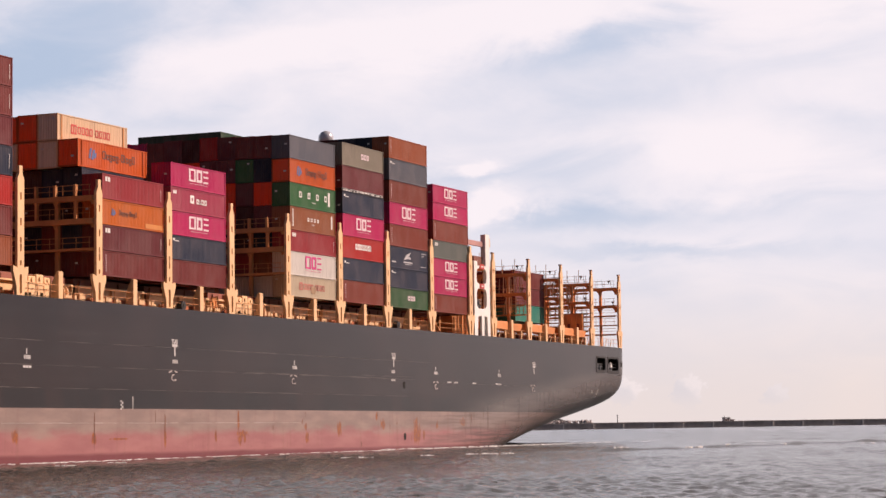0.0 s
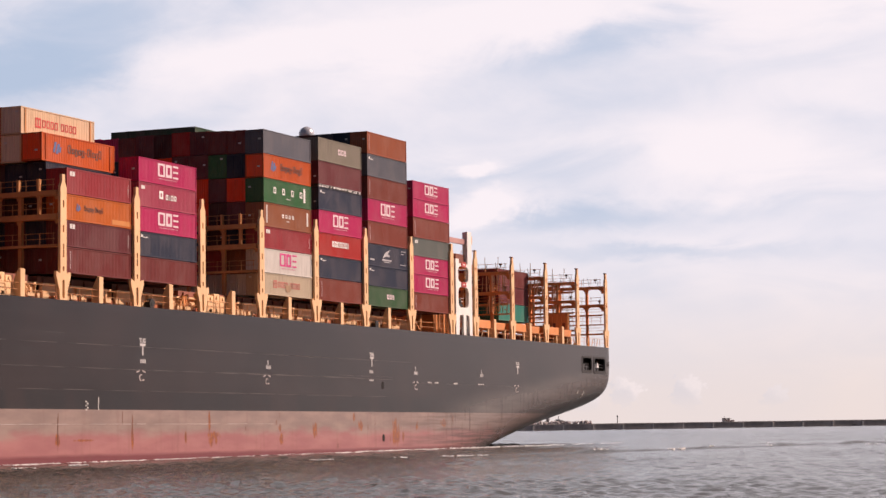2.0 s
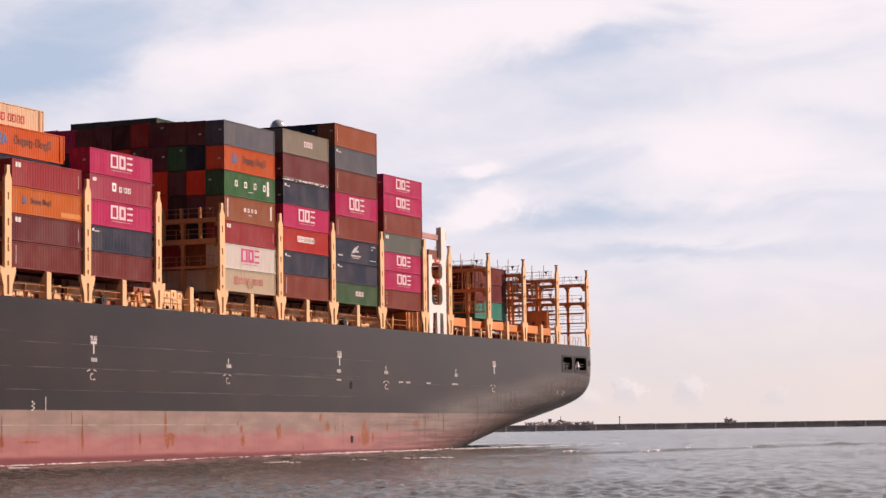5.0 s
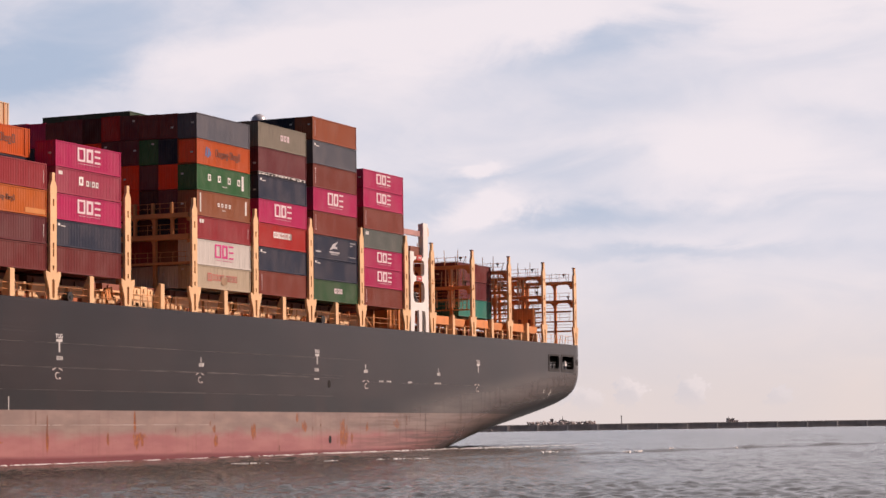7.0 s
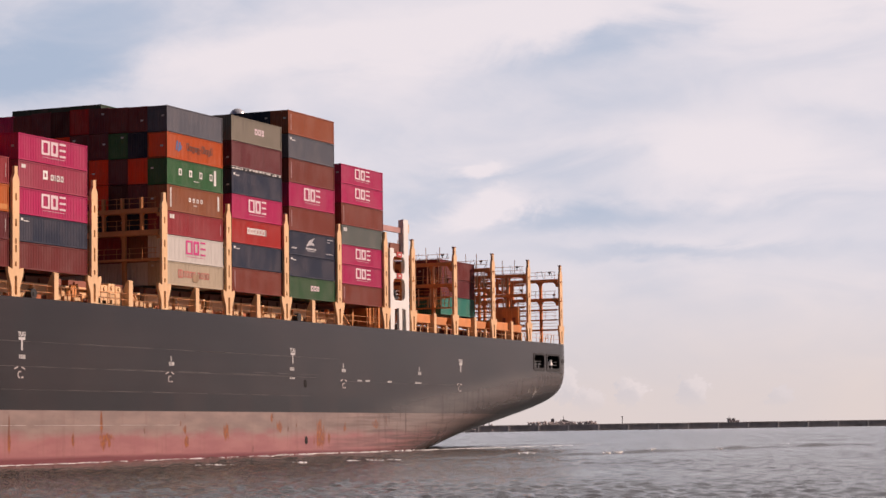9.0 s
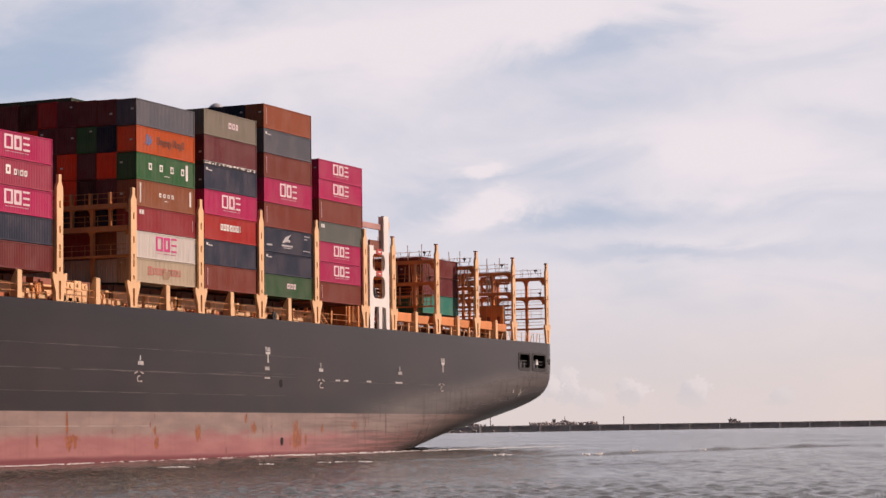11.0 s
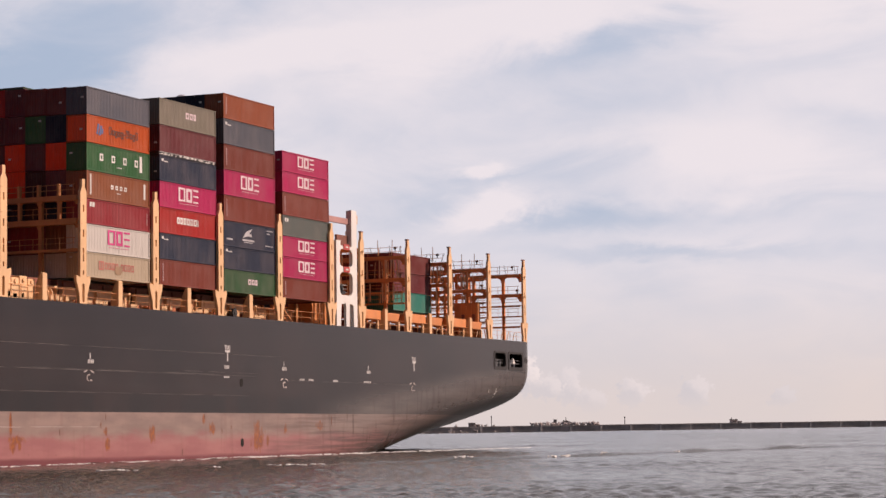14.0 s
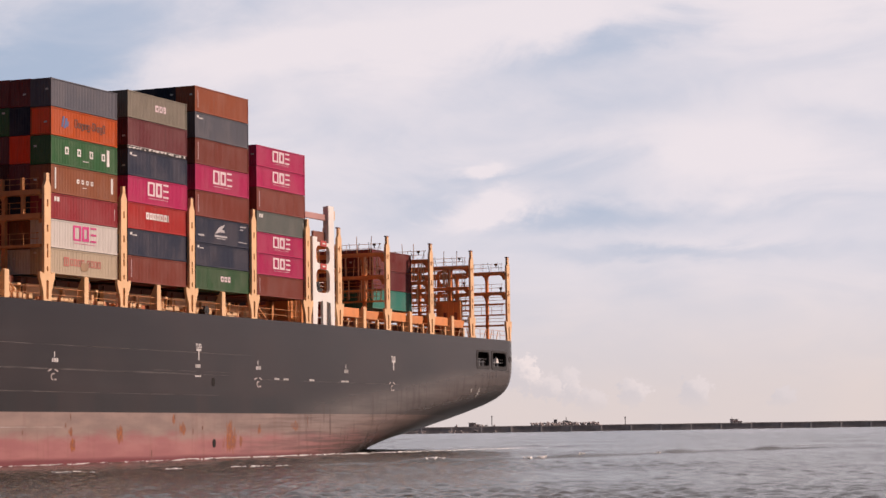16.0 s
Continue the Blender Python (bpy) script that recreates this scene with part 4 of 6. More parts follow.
# ---------------------------------------------------------------- fittings along the deck edge
def deck_post_mesh():
    """A short pedestal that carries the container corners, its head cut back inboard."""
    bm = bmesh.new()
    slab(bm, [(0.0, 15.0), (0.0, 18.55), (0.22, 18.62), (0.42, 18.3), (0.75, 17.6), (0.95, 16.6), (1.0, 15.0)], -0.38, 0.38, axis=0)
    return mesh_of("pedestal", bm, M_BUFF)


def side_rail_mesh(length):
    bm = bmesh.new()
    for z in (0.75, 1.4):
        tube(bm, (0, 0, z), (length, 0, z), 0.03, 5)
    n = max(2, round(length / 2.4))
    for i in range(n + 1):
        tube(bm, (length * i / n, 0, 0), (length * i / n, 0, 1.42), 0.035, 5)
    return mesh_of("side_rail", bm, M_RAIL)


def coaming_mesh(length):
    """The hatch coaming: a plate with a top flange and stays."""
    bm = bmesh.new()
    box(bm, 0, length, 0.0, 0.12, 14.6, 17.55)
    box(bm, 0, length, -0.35, 0.3, 17.55, 17.72)
    for i in range(3):
        x = 0.05 + (length - 0.1) * i / 2
        slab(bm, [(-0.34, 17.55), (-0.1, 15.4), (-0.55, 14.6), (0.0, 14.6), (0.0, 17.55)], x - 0.03, x + 0.03, axis=0)
    return mesh_of("hatch_coaming", bm, M_BUFF)


def cover_mesh(length):
    bm = bmesh.new()
    box(bm, 0, length, 0, BEAM - 6.6, 17.72, 18.45)
    for i in range(5):
        x = length * (i + 0.5) / 5
        box(bm, x - 0.35, x + 0.35, -0.18, -0.01, 17.8, 18.3)
    return mesh_of("hatch_cover", bm, M_DECK)


def locker_mesh(w, d, h):
    bm = bmesh.new()
    box(bm, 0, w, 0, d, 0, h)
    bmesh.ops.bevel(bm, geom=list(bm.edges), offset=0.05, segments=2, affect="EDGES")
    box(bm, 0.1, w - 0.1, -0.03, -0.005, h * 0.2, h * 0.85)
    return mesh_of("deck_locker", bm, M_BUFF)


def vent_mesh():
    """A mushroom ventilator."""
    bm = bmesh.new()
    tube(bm, (0, 0, 0), (0, 0, 0.75), 0.22, 10)
    tube(bm, (0, 0, 0.75), (0, 0, 0.95), 0.42, 12)
    tube(bm, (0, 0, 0.95), (0, 0, 1.08), 0.26, 12)
    return mesh_of("ventilator", bm, M_BUFF)


def winch_mesh():
    """A warping winch: drum, cheeks and its bed."""
    bm = bmesh.new()
    box(bm, -1.0, 1.0, -0.5, 0.5, 0, 0.2)
    tube(bm, (-0.75, 0, 0.75), (0.75, 0, 0.75), 0.36, 14)
    for x in (-0.8, 0.05, 0.7):
        tube(bm, (x, 0, 0.75), (x + 0.1, 0, 0.75), 0.62, 16)
    box(bm, -0.95, -0.8, -0.3, 0.3, 0.2, 0.9)
    box(bm, 0.8, 0.95, -0.3, 0.3, 0.2, 0.9)
    return mesh_of("winch", bm, M_BUFF)


def fender_mesh():
    """A dark rubber fairlead roller."""
    bm = bmesh.new()
    tube(bm, (0, -0.3, 0.55), (0, 0.3, 0.55), 0.52, 16)
    tube(bm, (0, -0.36, 0.55), (0, -0.301, 0.55), 0.2, 12)
    return mesh_of("fairlead_roller", bm, M_DARK)


PED, COAM, RAIL = deck_post_mesh(), coaming_mesh(13.0), side_rail_mesh(12.2)
COVER = cover_mesh(12.6)
LOCKERS = [locker_mesh(1.5, 0.8, 1.1), locker_mesh(0.8, 0.7, 1.5), locker_mesh(2.3, 0.7, 0.85)]
VENT, WINCH, ROLLER = vent_mesh(), winch_mesh(), fender_mesh()
DK = SHEER - 0.9
FIT = random.Random(11)
for i, x in enumerate(POSTS_FORE):
    if x < 76:
        part("side_rail", RAIL, None, ship, "orange-painted guard rail", at=pose(x + 0.9, 0.0, DK + 0.85))
        if x == 63.1:       # this bay is bare of fittings, its coaming set far in
            part("hatch_coaming", COAM, None, ship, at=pose(x + 0.5, 5.2, 0))
            continue
        part("hatch_coaming", COAM, None, ship, "buff steel hatch coaming with stays", at=pose(x + 0.5, 2.85, 0))
        part("hatch_cover", COVER, None, ship, "red-brown hatch cover", at=pose(x + 0.7, 3.3, 0))
        part("pedestal", PED, None, ship, "buff pedestal under the container corners", at=pose(x + 7.05, -0.25, 0))
        for k in range(6):
            a = x + 1.3 + k * 2.05 + FIT.uniform(-0.3, 0.3)
            if abs(a - x - 7.05) > 0.8:
                q = FIT.random()
                if q < 0.38:
                    part("deck_locker", LOCKERS[FIT.randrange(3)], None, ship, at=pose(a, FIT.uniform(0.5, 1.1), DK + 0.25))
                elif q < 0.55:
                    part("ventilator", VENT, None, ship, at=pose(a, 0.9, DK + 0.3))
# pipes and small fittings in front of the coaming
PIPE = bmesh.new()
for y, z, r in ((1.75, 16.0, 0.09), (1.95, 16.35, 0.06), (1.6, 15.6, 0.12)):
    tube(PIPE, (0, y, z), (12.8, y, z), r, 8)
for q in range(7):
    box(PIPE, 0.4 + q * 2.0, 0.5 + q * 2.0, 1.5, 2.1, 14.97, 16.4)
PIPE = mesh_of("deck_pipe", PIPE, M_RAIL)


def fitting_mesh(kind):
    bm = bmesh.new()
    if kind == 0:          # a box with a lid and two feet
        box(bm, -0.35, 0.35, -0.2, 0.2, 0.12, 0.8)
        box(bm, -0.39, 0.39, -0.24, 0.24, 0.8, 0.88)
        box(bm, -0.3, -0.2, -0.2, 0.2, 0.0, 0.12)
        box(bm, 0.2, 0.3, -0.2, 0.2, 0.0, 0.12)
    elif kind == 1:        # a valve on its stem with a wheel
        tube(bm, (0, 0, 0), (0, 0, 0.9), 0.08, 8)
        tube(bm, (0, -0.03, 0.9), (0, 0.03, 0.9), 0.28, 12)
        tube(bm, (-0.3, 0, 0.3), (0.3, 0, 0.3), 0.14, 8)
    else:                  # a bracket
        slab(bm, [(-0.5, 0.0), (-0.4, 0.9), (-0.1, 1.1), (0.1, 1.1), (0.4, 0.9), (0.5, 0.0), (0.25, 0.0), (0.15, 0.6), (-0.15, 0.6), (-0.25, 0.0)], -0.1, 0.1)
    return bm


TRAY = bmesh.new()
box(TRAY, 0.4, 12.9, 0.85, 0.97, 14.9, 16.38)
TRAY = mesh_of("pipe_tray", TRAY, M_TRAY)


def tray_lid_mesh(w, h):
    """A short buff box with a lid that stands on the pipe tray's edge."""
    bm = bmesh.new()
    box(bm, 0, w, 0.55, 0.84, 16.02, 16.02 + h)
    box(bm, -0.03, w + 0.03, 0.52, 0.845, 16.025 + h, 16.07 + h)
    return mesh_of("tray_lid", bm, M_BUFF)


TRAY_LIDS = [(w, tray_lid_mesh(w, h)) for w, h in ((0.4, 0.42), (0.7, 0.36), (1.05, 0.46), (1.4, 0.34), (0.55, 0.50))]
FITTINGS = [(mesh_of("deck_fitting", fitting_mesh(k), m), lab) for k, m, lab in ((0, M_DECK, "red-brown deck box"), (1, M_RAIL, "orange valve"), (2, M_BUFF, "buff bracket"), (0, M_ORANGE, "orange deck box"), (2, M_DECK, "red-brown bracket"))]
for x in POSTS_FORE[:-2]:
    part("deck_pipe", PIPE, None, ship, "orange-painted deck pipes", at=pose(x + 0.6, 0, 0))
    part("pipe_tray", TRAY, None, ship, "red-orange steel pipe tray along the deck edge", at=pose(x, 0, 0))
    a = 0.8
    while a < 12.0:
        w, me = TRAY_LIDS[FIT.randrange(5)]
        if abs(a + w / 2 - 6.5) > 0.9:
            part("tray_lid", me, None, ship, "buff lidded box on the pipe tray", at=pose(x + a, 0, FIT.uniform(-0.06, 0.06)))
        a += w + FIT.uniform(0.15, 0.9)
    for k in range(4):
        me, lab = FITTINGS[FIT.randrange(5)]
        part("deck_fitting", me, None, ship, lab, at=pose(x + 1.6 + k * 3.0 + FIT.uniform(-0.9, 0.9), FIT.uniform(1.1, 1.6), DK + 0.35, 0, 0, FIT.choice((0, 0, 20, -15, 90))))
for x in (-35.0, 7.04):      # two bays stand empty over their gear
    part("winch", WINCH, None, ship, "buff deck winch", at=pose(x + 9.2, 1.4, DK + 1.0))
    for k in range(4):      # lashing gear bins, each with a lid and a round hatch
        bm = bmesh.new()
        a = 1.15 + k * 1.38
        box(bm, a, a + 1.28, 0.55, 1.5, 15.0, 18.15 - 0.22 * (k % 2))
        bmesh.ops.bevel(bm, geom=list(bm.edges), offset=0.05, segments=1, affect="EDGES")
        box(bm, a - 0.03, a + 1.31, 0.47, 1.52, 17.3 - 0.1 * (k % 3), 17.42 - 0.1 * (k % 3))
        tube(bm, (a + 0.64, 0.42, 17.75 - 0.15 * (k % 2)), (a + 0.64, 0.56, 17.75 - 0.15 * (k % 2)), 0.22, 10)
        part("lashing_gear_bin", bm, M_BUFF, ship, "buff lashing gear bin", at=pose(x, 0, 0))
# a bunched orange cover lashed down beside a post
FOLD = random.Random(17)
cover = None
for k in range(11):
    bm = bmesh.new()
    a = 3.9 + k * 0.2
    lean, top = FOLD.uniform(-0.5, 0.5), 17.0 + 0.8 * math.sin(math.pi * k / 10) + FOLD.uniform(-0.2, 0.2)
    slab(bm, [(a - 0.16, 15.2), (a + 0.16, 15.2), (a + lean + 0.22, (15.2 + top) / 2 + 0.4), (a + lean * 0.6 + 0.1, top), (a + lean * 0.4 - 0.12, top - 0.2), (a + lean - 0.2, 16.3)], 0.7 + 0.06 * (k % 3), 1.0 + 0.06 * (k % 3))
    if cover is None:
        cover = part("folded_cover", bm, M_ORANGE, ship, "bunched orange canvas cover")
    else:
        part("pleat", bm, M_ORANGE, cover)
for x in (-3.6, 52.4):
    part("fairlead_roller", ROLLER, None, ship, "black rubber roller with pale hub", at=pose(x, 0.15, DK + 0.8))
# an inclined ladder beside the aft stack
bm = bmesh.new()
for y in (0.2, 0.9):
    slab(bm, [(0, 0), (0.25, 0), (3.6, -2.1), (3.35, -2.1)], y, y + 0.06)
for k in range(8):
    box(bm, 0.3 + k * 0.4, 0.6 + k * 0.4, 0.24, 0.88, -0.25 - k * 0.25, -0.2 - k * 0.25)
part("deck_ladder", bm, M_ORANGE, ship, "orange inclined ladder", at=pose(64.3, 0.3, 18.0))

# aft platforms on legs between the posts
for x in POSTS_AFT[:-1]:
    for k, (a, b) in enumerate(((1.3, 6.4), (7.9, 12.8)) if x < 120 else ()):
        bm = bmesh.new()
        if k == 0:
            box(bm, a, b, 0.2, 3.0, 17.15, 18.35)
        else:
            slab(bm, [(a, 18.2), (b, 18.2), (b - 0.8, 17.1), (a + 0.8, 17.1)], 0.4, 2.6)
        bmesh.ops.bevel(bm, geom=list(bm.edges), offset=0.04, segments=1, affect="EDGES")
        pl = part("hatch_platform", bm, M_PLAT, ship, "orange steel platform on legs", at=pose(x, 0, 0))
        for lx in (a + 0.5, b - 0.5):
            bm = bmesh.new()
            slab(bm, [(-0.13, 14.9), (-0.22, 17.15), (0.22, 17.15), (0.13, 14.9)], 0.35, 0.6)
            part("leg", bm, M_BUFF, pl, at=pose(lx, 0, 0))
    if x < 120:
        part("pedestal", PED, None, ship, at=pose(x + 7.1, -0.25, 0))
    bm = bmesh.new()
    box(bm, 0.8, 13.2, 3.4, 3.6, 14.9, 17.1)
    for k in range(6):
        box(bm, 1.6 + k * 2.1, 1.75 + k * 2.1, 3.1, 3.4, 14.9, 16.9)
    if x < 120:
        part("hatch_coaming", bm, M_DECK, ship, "red-brown hatch coaming under the platforms", at=pose(x, 0, 0))
    part("side_rail", RAIL, None, ship, at=pose(x + 0.9, 0.0, DK + 0.85))
    for k in range(6):
        part("deck_locker", LOCKERS[FIT.randrange(3)], None, ship, at=pose(x + 1.5 + k * 2.0 + FIT.uniform(-0.4, 0.4), FIT.uniform(1.0, 3.5), DK + 0.1))

# stowed lashing poles on the aft bridges, floodlights on the rails
POLE = bmesh.new()
tube(POLE, (0, 0, 0), (0, 0, 2.4), 0.09, 6)
POLE = mesh_of("lashing_pole", POLE, M_BUFF)
LAMP = bmesh.new()
box(LAMP, -0.12, 0.12, -0.18, 0.18, 0, 0.28)
box(LAMP, -0.05, 0.05, -0.05, 0.05, -0.35, 0.0)
LAMP = mesh_of("floodlight", LAMP, M_DARK)
BAR = bmesh.new()
tube(BAR, (0, 0, 0), (0, 0, 2.1), 0.05, 5)
BAR = mesh_of("lashing_bar", BAR, M_BUFF)
SPIKE = bmesh.new()
tube(SPIKE, (0, 0, 0), (0.15, 0.06, 1.35), 0.03, 5)
SPIKE = mesh_of("lashing_rod", SPIKE, M_DARK)
HEAD = bmesh.new()
box(HEAD, -0.3, 0.3, 0.02, 0.4, 0, 0.16)
HEAD = mesh_of("post_cap", HEAD, M_DECK)
for i, x in enumerate(POSTS_AFT):
    part("post_cap", HEAD, None, ship, at=pose(x, -0.3, 27.95))
    for k in range(7):
        y = 0.8 + k * 0.42 + (1.0 if k > 3 else 0)
        if i < 4:
            part("lashing_bar", BAR, None, ship, at=pose(x - 0.66, 0.7 + k * 0.62 + FIT.uniform(-0.2, 0.2), (23.05, 19.75, 26.0)[k % 3] + 0.02, FIT.uniform(-4, 4), FIT.uniform(-3, 3)))
            part("lashing_bar", BAR, None, ship, at=pose(x - 0.60, 0.5 + k * 0.55 + FIT.uniform(-0.2, 0.2), (19.75, 23.05)[k % 2] + 0.02, FIT.uniform(-4, 4), FIT.uniform(-3, 3)))
            part("lashing_pole", POLE, None, ship, "buff stowed lashing pole", at=pose(x - 0.62, y + 1.6, 23.05 if k % 2 else 20.0))
        part("lashing_rod", SPIKE, None, ship, at=pose(x - 0.5, 0.9 + k * 1.3 + FIT.uniform(-0.3, 0.3), 26.0, FIT.uniform(-20, 20), FIT.uniform(-15, 15)))
    for y, z in ((1.5, 26.9), (0.8, 23.4)):
        part("floodlight", LAMP, None, ship, at=pose(x - 0.3, y, z))
for x, ys in ((85.2, (2.2, 2.7, 3.1)), (99.25, (1.0, 1.5, 1.9, 2.6)), (113.05, (0.9, 1.4, 2.0, 3.0, 3.6)), (127.0, (2.9, 3.3, 3.8, 5.0))):
    for k, y in enumerate(ys):
        part("lashing_pole", POLE, None, ship, "buff stowed lashing pole", at=pose(x - 0.78, y, 23.1, FIT.uniform(-3, 3), FIT.uniform(-2, 2)))
        if k % 2 and x > 90:
            part("lashing_pole", POLE, None, ship, at=pose(x - 0.78, y + 0.2, 20.0, FIT.uniform(-3, 3), FIT.uniform(-2, 2)))
# extra catwalks and cross bars between the levels of the aft bridges
def catwalk_mesh(z, span):
    bm = bmesh.new()
    box(bm, -0.35, 0.35, 0.3, span, z, z + 0.14)
    box(bm, -0.37, -0.30, 0.3, span, z - 0.14, z)
    for k in (0.45, 0.9):
        tube(bm, (-0.36, 0.3, z + 0.14 + k), (-0.36, span, z + 0.14 + k), 0.03, 5)
    return mesh_of("catwalk", bm, M_ORANGE)


for x, levels in ((99.25, (21.1,)), (113.05, (24.2, 21.2, 18.3)), (127.0, (24.3, 21.0, 18.2)), (140.5, (21.2, 18.1))):
    for z in levels:
        part("catwalk", catwalk_mesh(z, 9.5 if x < 140 else 12.0), None, ship, at=pose(x - 0.2, 0, 0))
# round lightening plates in the aft bridges
for x in (113.05, 127.0):
    for z in (23.1, 20.2):
        bm = bmesh.new()
        ring = [(4.0 + 0.85 * math.cos(radians(a)), z + 1.25 + 0.85 * math.sin(radians(a))) for a in range(0, 360, 30)]
        slab(bm, [(2.8, z), (5.2, z), (5.2, z + 2.3), (2.8, z + 2.3)], x + 0.2, x + 0.28, [ring], axis=0)
        part("web_plate", bm, M_ORANGE, ship, "orange web plate with a round hole")
# diagonal stays and hanging gear under the aft platforms
for x in POSTS_AFT[:-1]:
    for k in range(5):
        bm = bmesh.new()
        a = 1.2 + k * 2.35
        tube(bm, (a, 0.7, 15.1), (a + FIT.uniform(0.5, 1.2) * FIT.choice((-1, 1)), 0.7, 17.2), 0.07, 6)
        part("stay", bm, M_BUFF, ship, at=pose(x, 0, 0))
    for k in range(2):
        bm = bmesh.new()
        a = FIT.uniform(2.0, 5.5) + k * 6
        box(bm, a, a + 0.7, 0.4, 0.9, 15.2, 15.9)
        bmesh.ops.bevel(bm, geom=list(bm.edges), offset=0.08, segments=2, affect="EDGES")
        part("deck_motor", bm, M_DARK, ship, "black deck motor", at=pose(x, 0, 0))
# the orange lashing store built into the bridges near the stern
bm = bmesh.new()
box(bm, 125.4, 126.3, 0.9, 4.6, 15.0, 21.0)
bmesh.ops.bevel(bm, geom=list(bm.edges), offset=0.08, segments=2, affect="EDGES")
for k in range(5):
    box(bm, 125.33, 125.42, 1.1 + k * 0.8, 1.22 + k * 0.8, 15.5, 20.7)
store = part("lashing_store", bm, M_ORANGE, ship, "orange steel store house with ribs")
for k in range(2):
    bm = bmesh.new()
    slab(bm, rounded(1.35 + k * 1.6, 1.8 + k * 1.6, 17.6, 19.4, 0.15), 125.27, 125.32, axis=0)
    part("door", bm, M_DECK, store)


# ---------------------------------------------------------------- the white hoist frame
frame_root = part("hoist_frame", (lambda b: (box(b, 78.0, 84.0, -0.1, 2.6, 15.0, 15.35), mesh_of("hoist_frame", b, M_WHITE))[1])(bmesh.new()), None, ship, "white steel hoist frame with rounded openings")
bm = bmesh.new()
slab(bm, [(78.05, 15.2), (78.05, 26.5), (79.25, 26.5), (79.25, 25.9), (82.35, 25.9), (82.35, 30.55), (83.85, 30.55), (83.85, 15.2), (82.95, 15.2), (82.75, 18.6), (81.7, 18.75), (81.55, 15.2), (80.75, 15.2), (80.65, 18.75), (79.4, 18.6), (79.1, 15.2)],
     -0.22, 0.12, [rounded(78.95, 82.6, 19.75, 22.6, 0.8), rounded(78.95, 82.6, 23.3, 25.5, 0.75)])
part("face_plate", bm, M_WHITE, frame_root, "white plate with two rounded openings")
bm = bmesh.new()
box(bm, 82.7, 83.8, 0.12, 0.3, 15.2, 26.3)
box(bm, 82.45, 83.8, 0.12, 0.58, 26.3, 30.5)
part("column", bm, M_WHITE, frame_root)
bm = bmesh.new()
box(bm, 78.1, 79.0, 0.12, 0.35, 15.2, 26.4)
part("column", bm, M_WHITE, frame_root)
bm = bmesh.new()
box(bm, 74.0, 82.4, 0.15, 0.55, 28.75, 29.45)
part("jib", bm, M_FADED, frame_root, "faded red hoist jib")
bm = bmesh.new()
tube(bm, (84.1, 0.1, 28.9), (84.1, 0.1, 30.0), 0.3, 10)
part("lamp_housing", bm, M_BUFF, frame_root)
bm = bmesh.new()
box(bm, 79.3, 82.4, 0.3, 0.6, 25.9, 27.3)
part("motor_cover", bm, M_DECK, frame_root, "dark red motor cover")
for z in (25.42, 22.62):
    bm = bmesh.new()
    box(bm, 80.0, 81.6, -0.30, -0.225, z, z + 0.7)
    part("sign", bm, M_RED, frame_root, "red sign with a white bar")
    bm = bmesh.new()
    box(bm, 80.5, 81.2, -0.325, -0.302, z + 0.25, z + 0.45)
    part("sign_bar", bm, M_MARK, frame_root)
for y, x in ((1.2, 80.3), (1.2, 81.3), (1.9, 80.8)):
    bm = bmesh.new()
    tube(bm, (x, y, 16), (x, y, 26.5), 0.16, 8)
    part("guide_pole", bm, M_BUFF, frame_root)
bm = bmesh.new()
for k in range(3):
    tube(bm, (79.2, 0.5, 20.2 + k * 0.45), (82.4, 0.5, 20.2 + k * 0.45), 0.035, 5)
part("handrail", bm, M_WHITE, frame_root)
bm = bmesh.new()
tube(bm, (79.9, 0.0, 20.6), (79.9, 0.5, 20.6), 0.5, 14)
tube(bm, (79.9, -0.1, 20.6), (79.9, 0.0, 20.6), 0.25, 10)
box(bm, 79.3, 80.9, 0.0, 0.5, 19.9, 20.3)
part("hose_reel", bm, M_DARK, frame_root, "black hose reel")

bm = bmesh.new()
box(bm, 78.4, 84.6, 3.4, 6.4, 15.0, 26.2)
for k in range(4):
    box(bm, 78.8 + k * 1.4, 79.0 + k * 1.4, 3.3, 3.4, 15.2, 26.0)
part("casing", bm, M_ORANGE, ship, "orange steel casing behind the hoist frame")

# radar dome on its mast behind the stacks
mast = part("dome_mast", (lambda b: (tube(b, (94, 31, 15), (94, 31, 46.6), 0.45, 10), mesh_of("dome_mast", b, M_STEEL))[1])(bmesh.new()), None, ship, "steel mast")
bm = bmesh.new()
bmesh.ops.create_uvsphere(bm, u_segments=24, v_segments=14, radius=1.2, matrix=pose(94, 31, 47.8))
tube(bm, (94, 31, 46.4), (94, 31, 47.2), 1.0, 20)
dome = part("radome", bm, M_DOME, mast, "pale grey round antenna dome")
for p in dome.data.polygons:
    p.use_smooth = True

# ---------------------------------------------------------------- on the hull's side
def tag_block(bm, x, z, w, h):
    box(bm, x - w / 2, x + w / 2, SIDE - 0.03, SIDE - 0.008, z, z + h)


def lay_on_hull(bm, x0, x1, z0, z1):
    """A thin painted block that follows the hull where it turns in."""
    out, deep = [[bm.verts.new((x, SIDE + inb(x, z) - lift, z)) for x, z in ((x0, z0), (x1, z0), (x1, z1), (x0, z1))] for lift in (0.05, 0.01)]
    bm.faces.new(out)
    bm.faces.new(deep[::-1])
    for i in range(4):
        bm.faces.new((out[i], deep[i], deep[(i + 1) % 4], out[(i + 1) % 4]))


def marks(bm, material, label):
    """Every painted block of a mark as a part of its own."""
    return [part("hull_mark", piece, material, ship, label) for piece in pieces_of(bm)][-1]


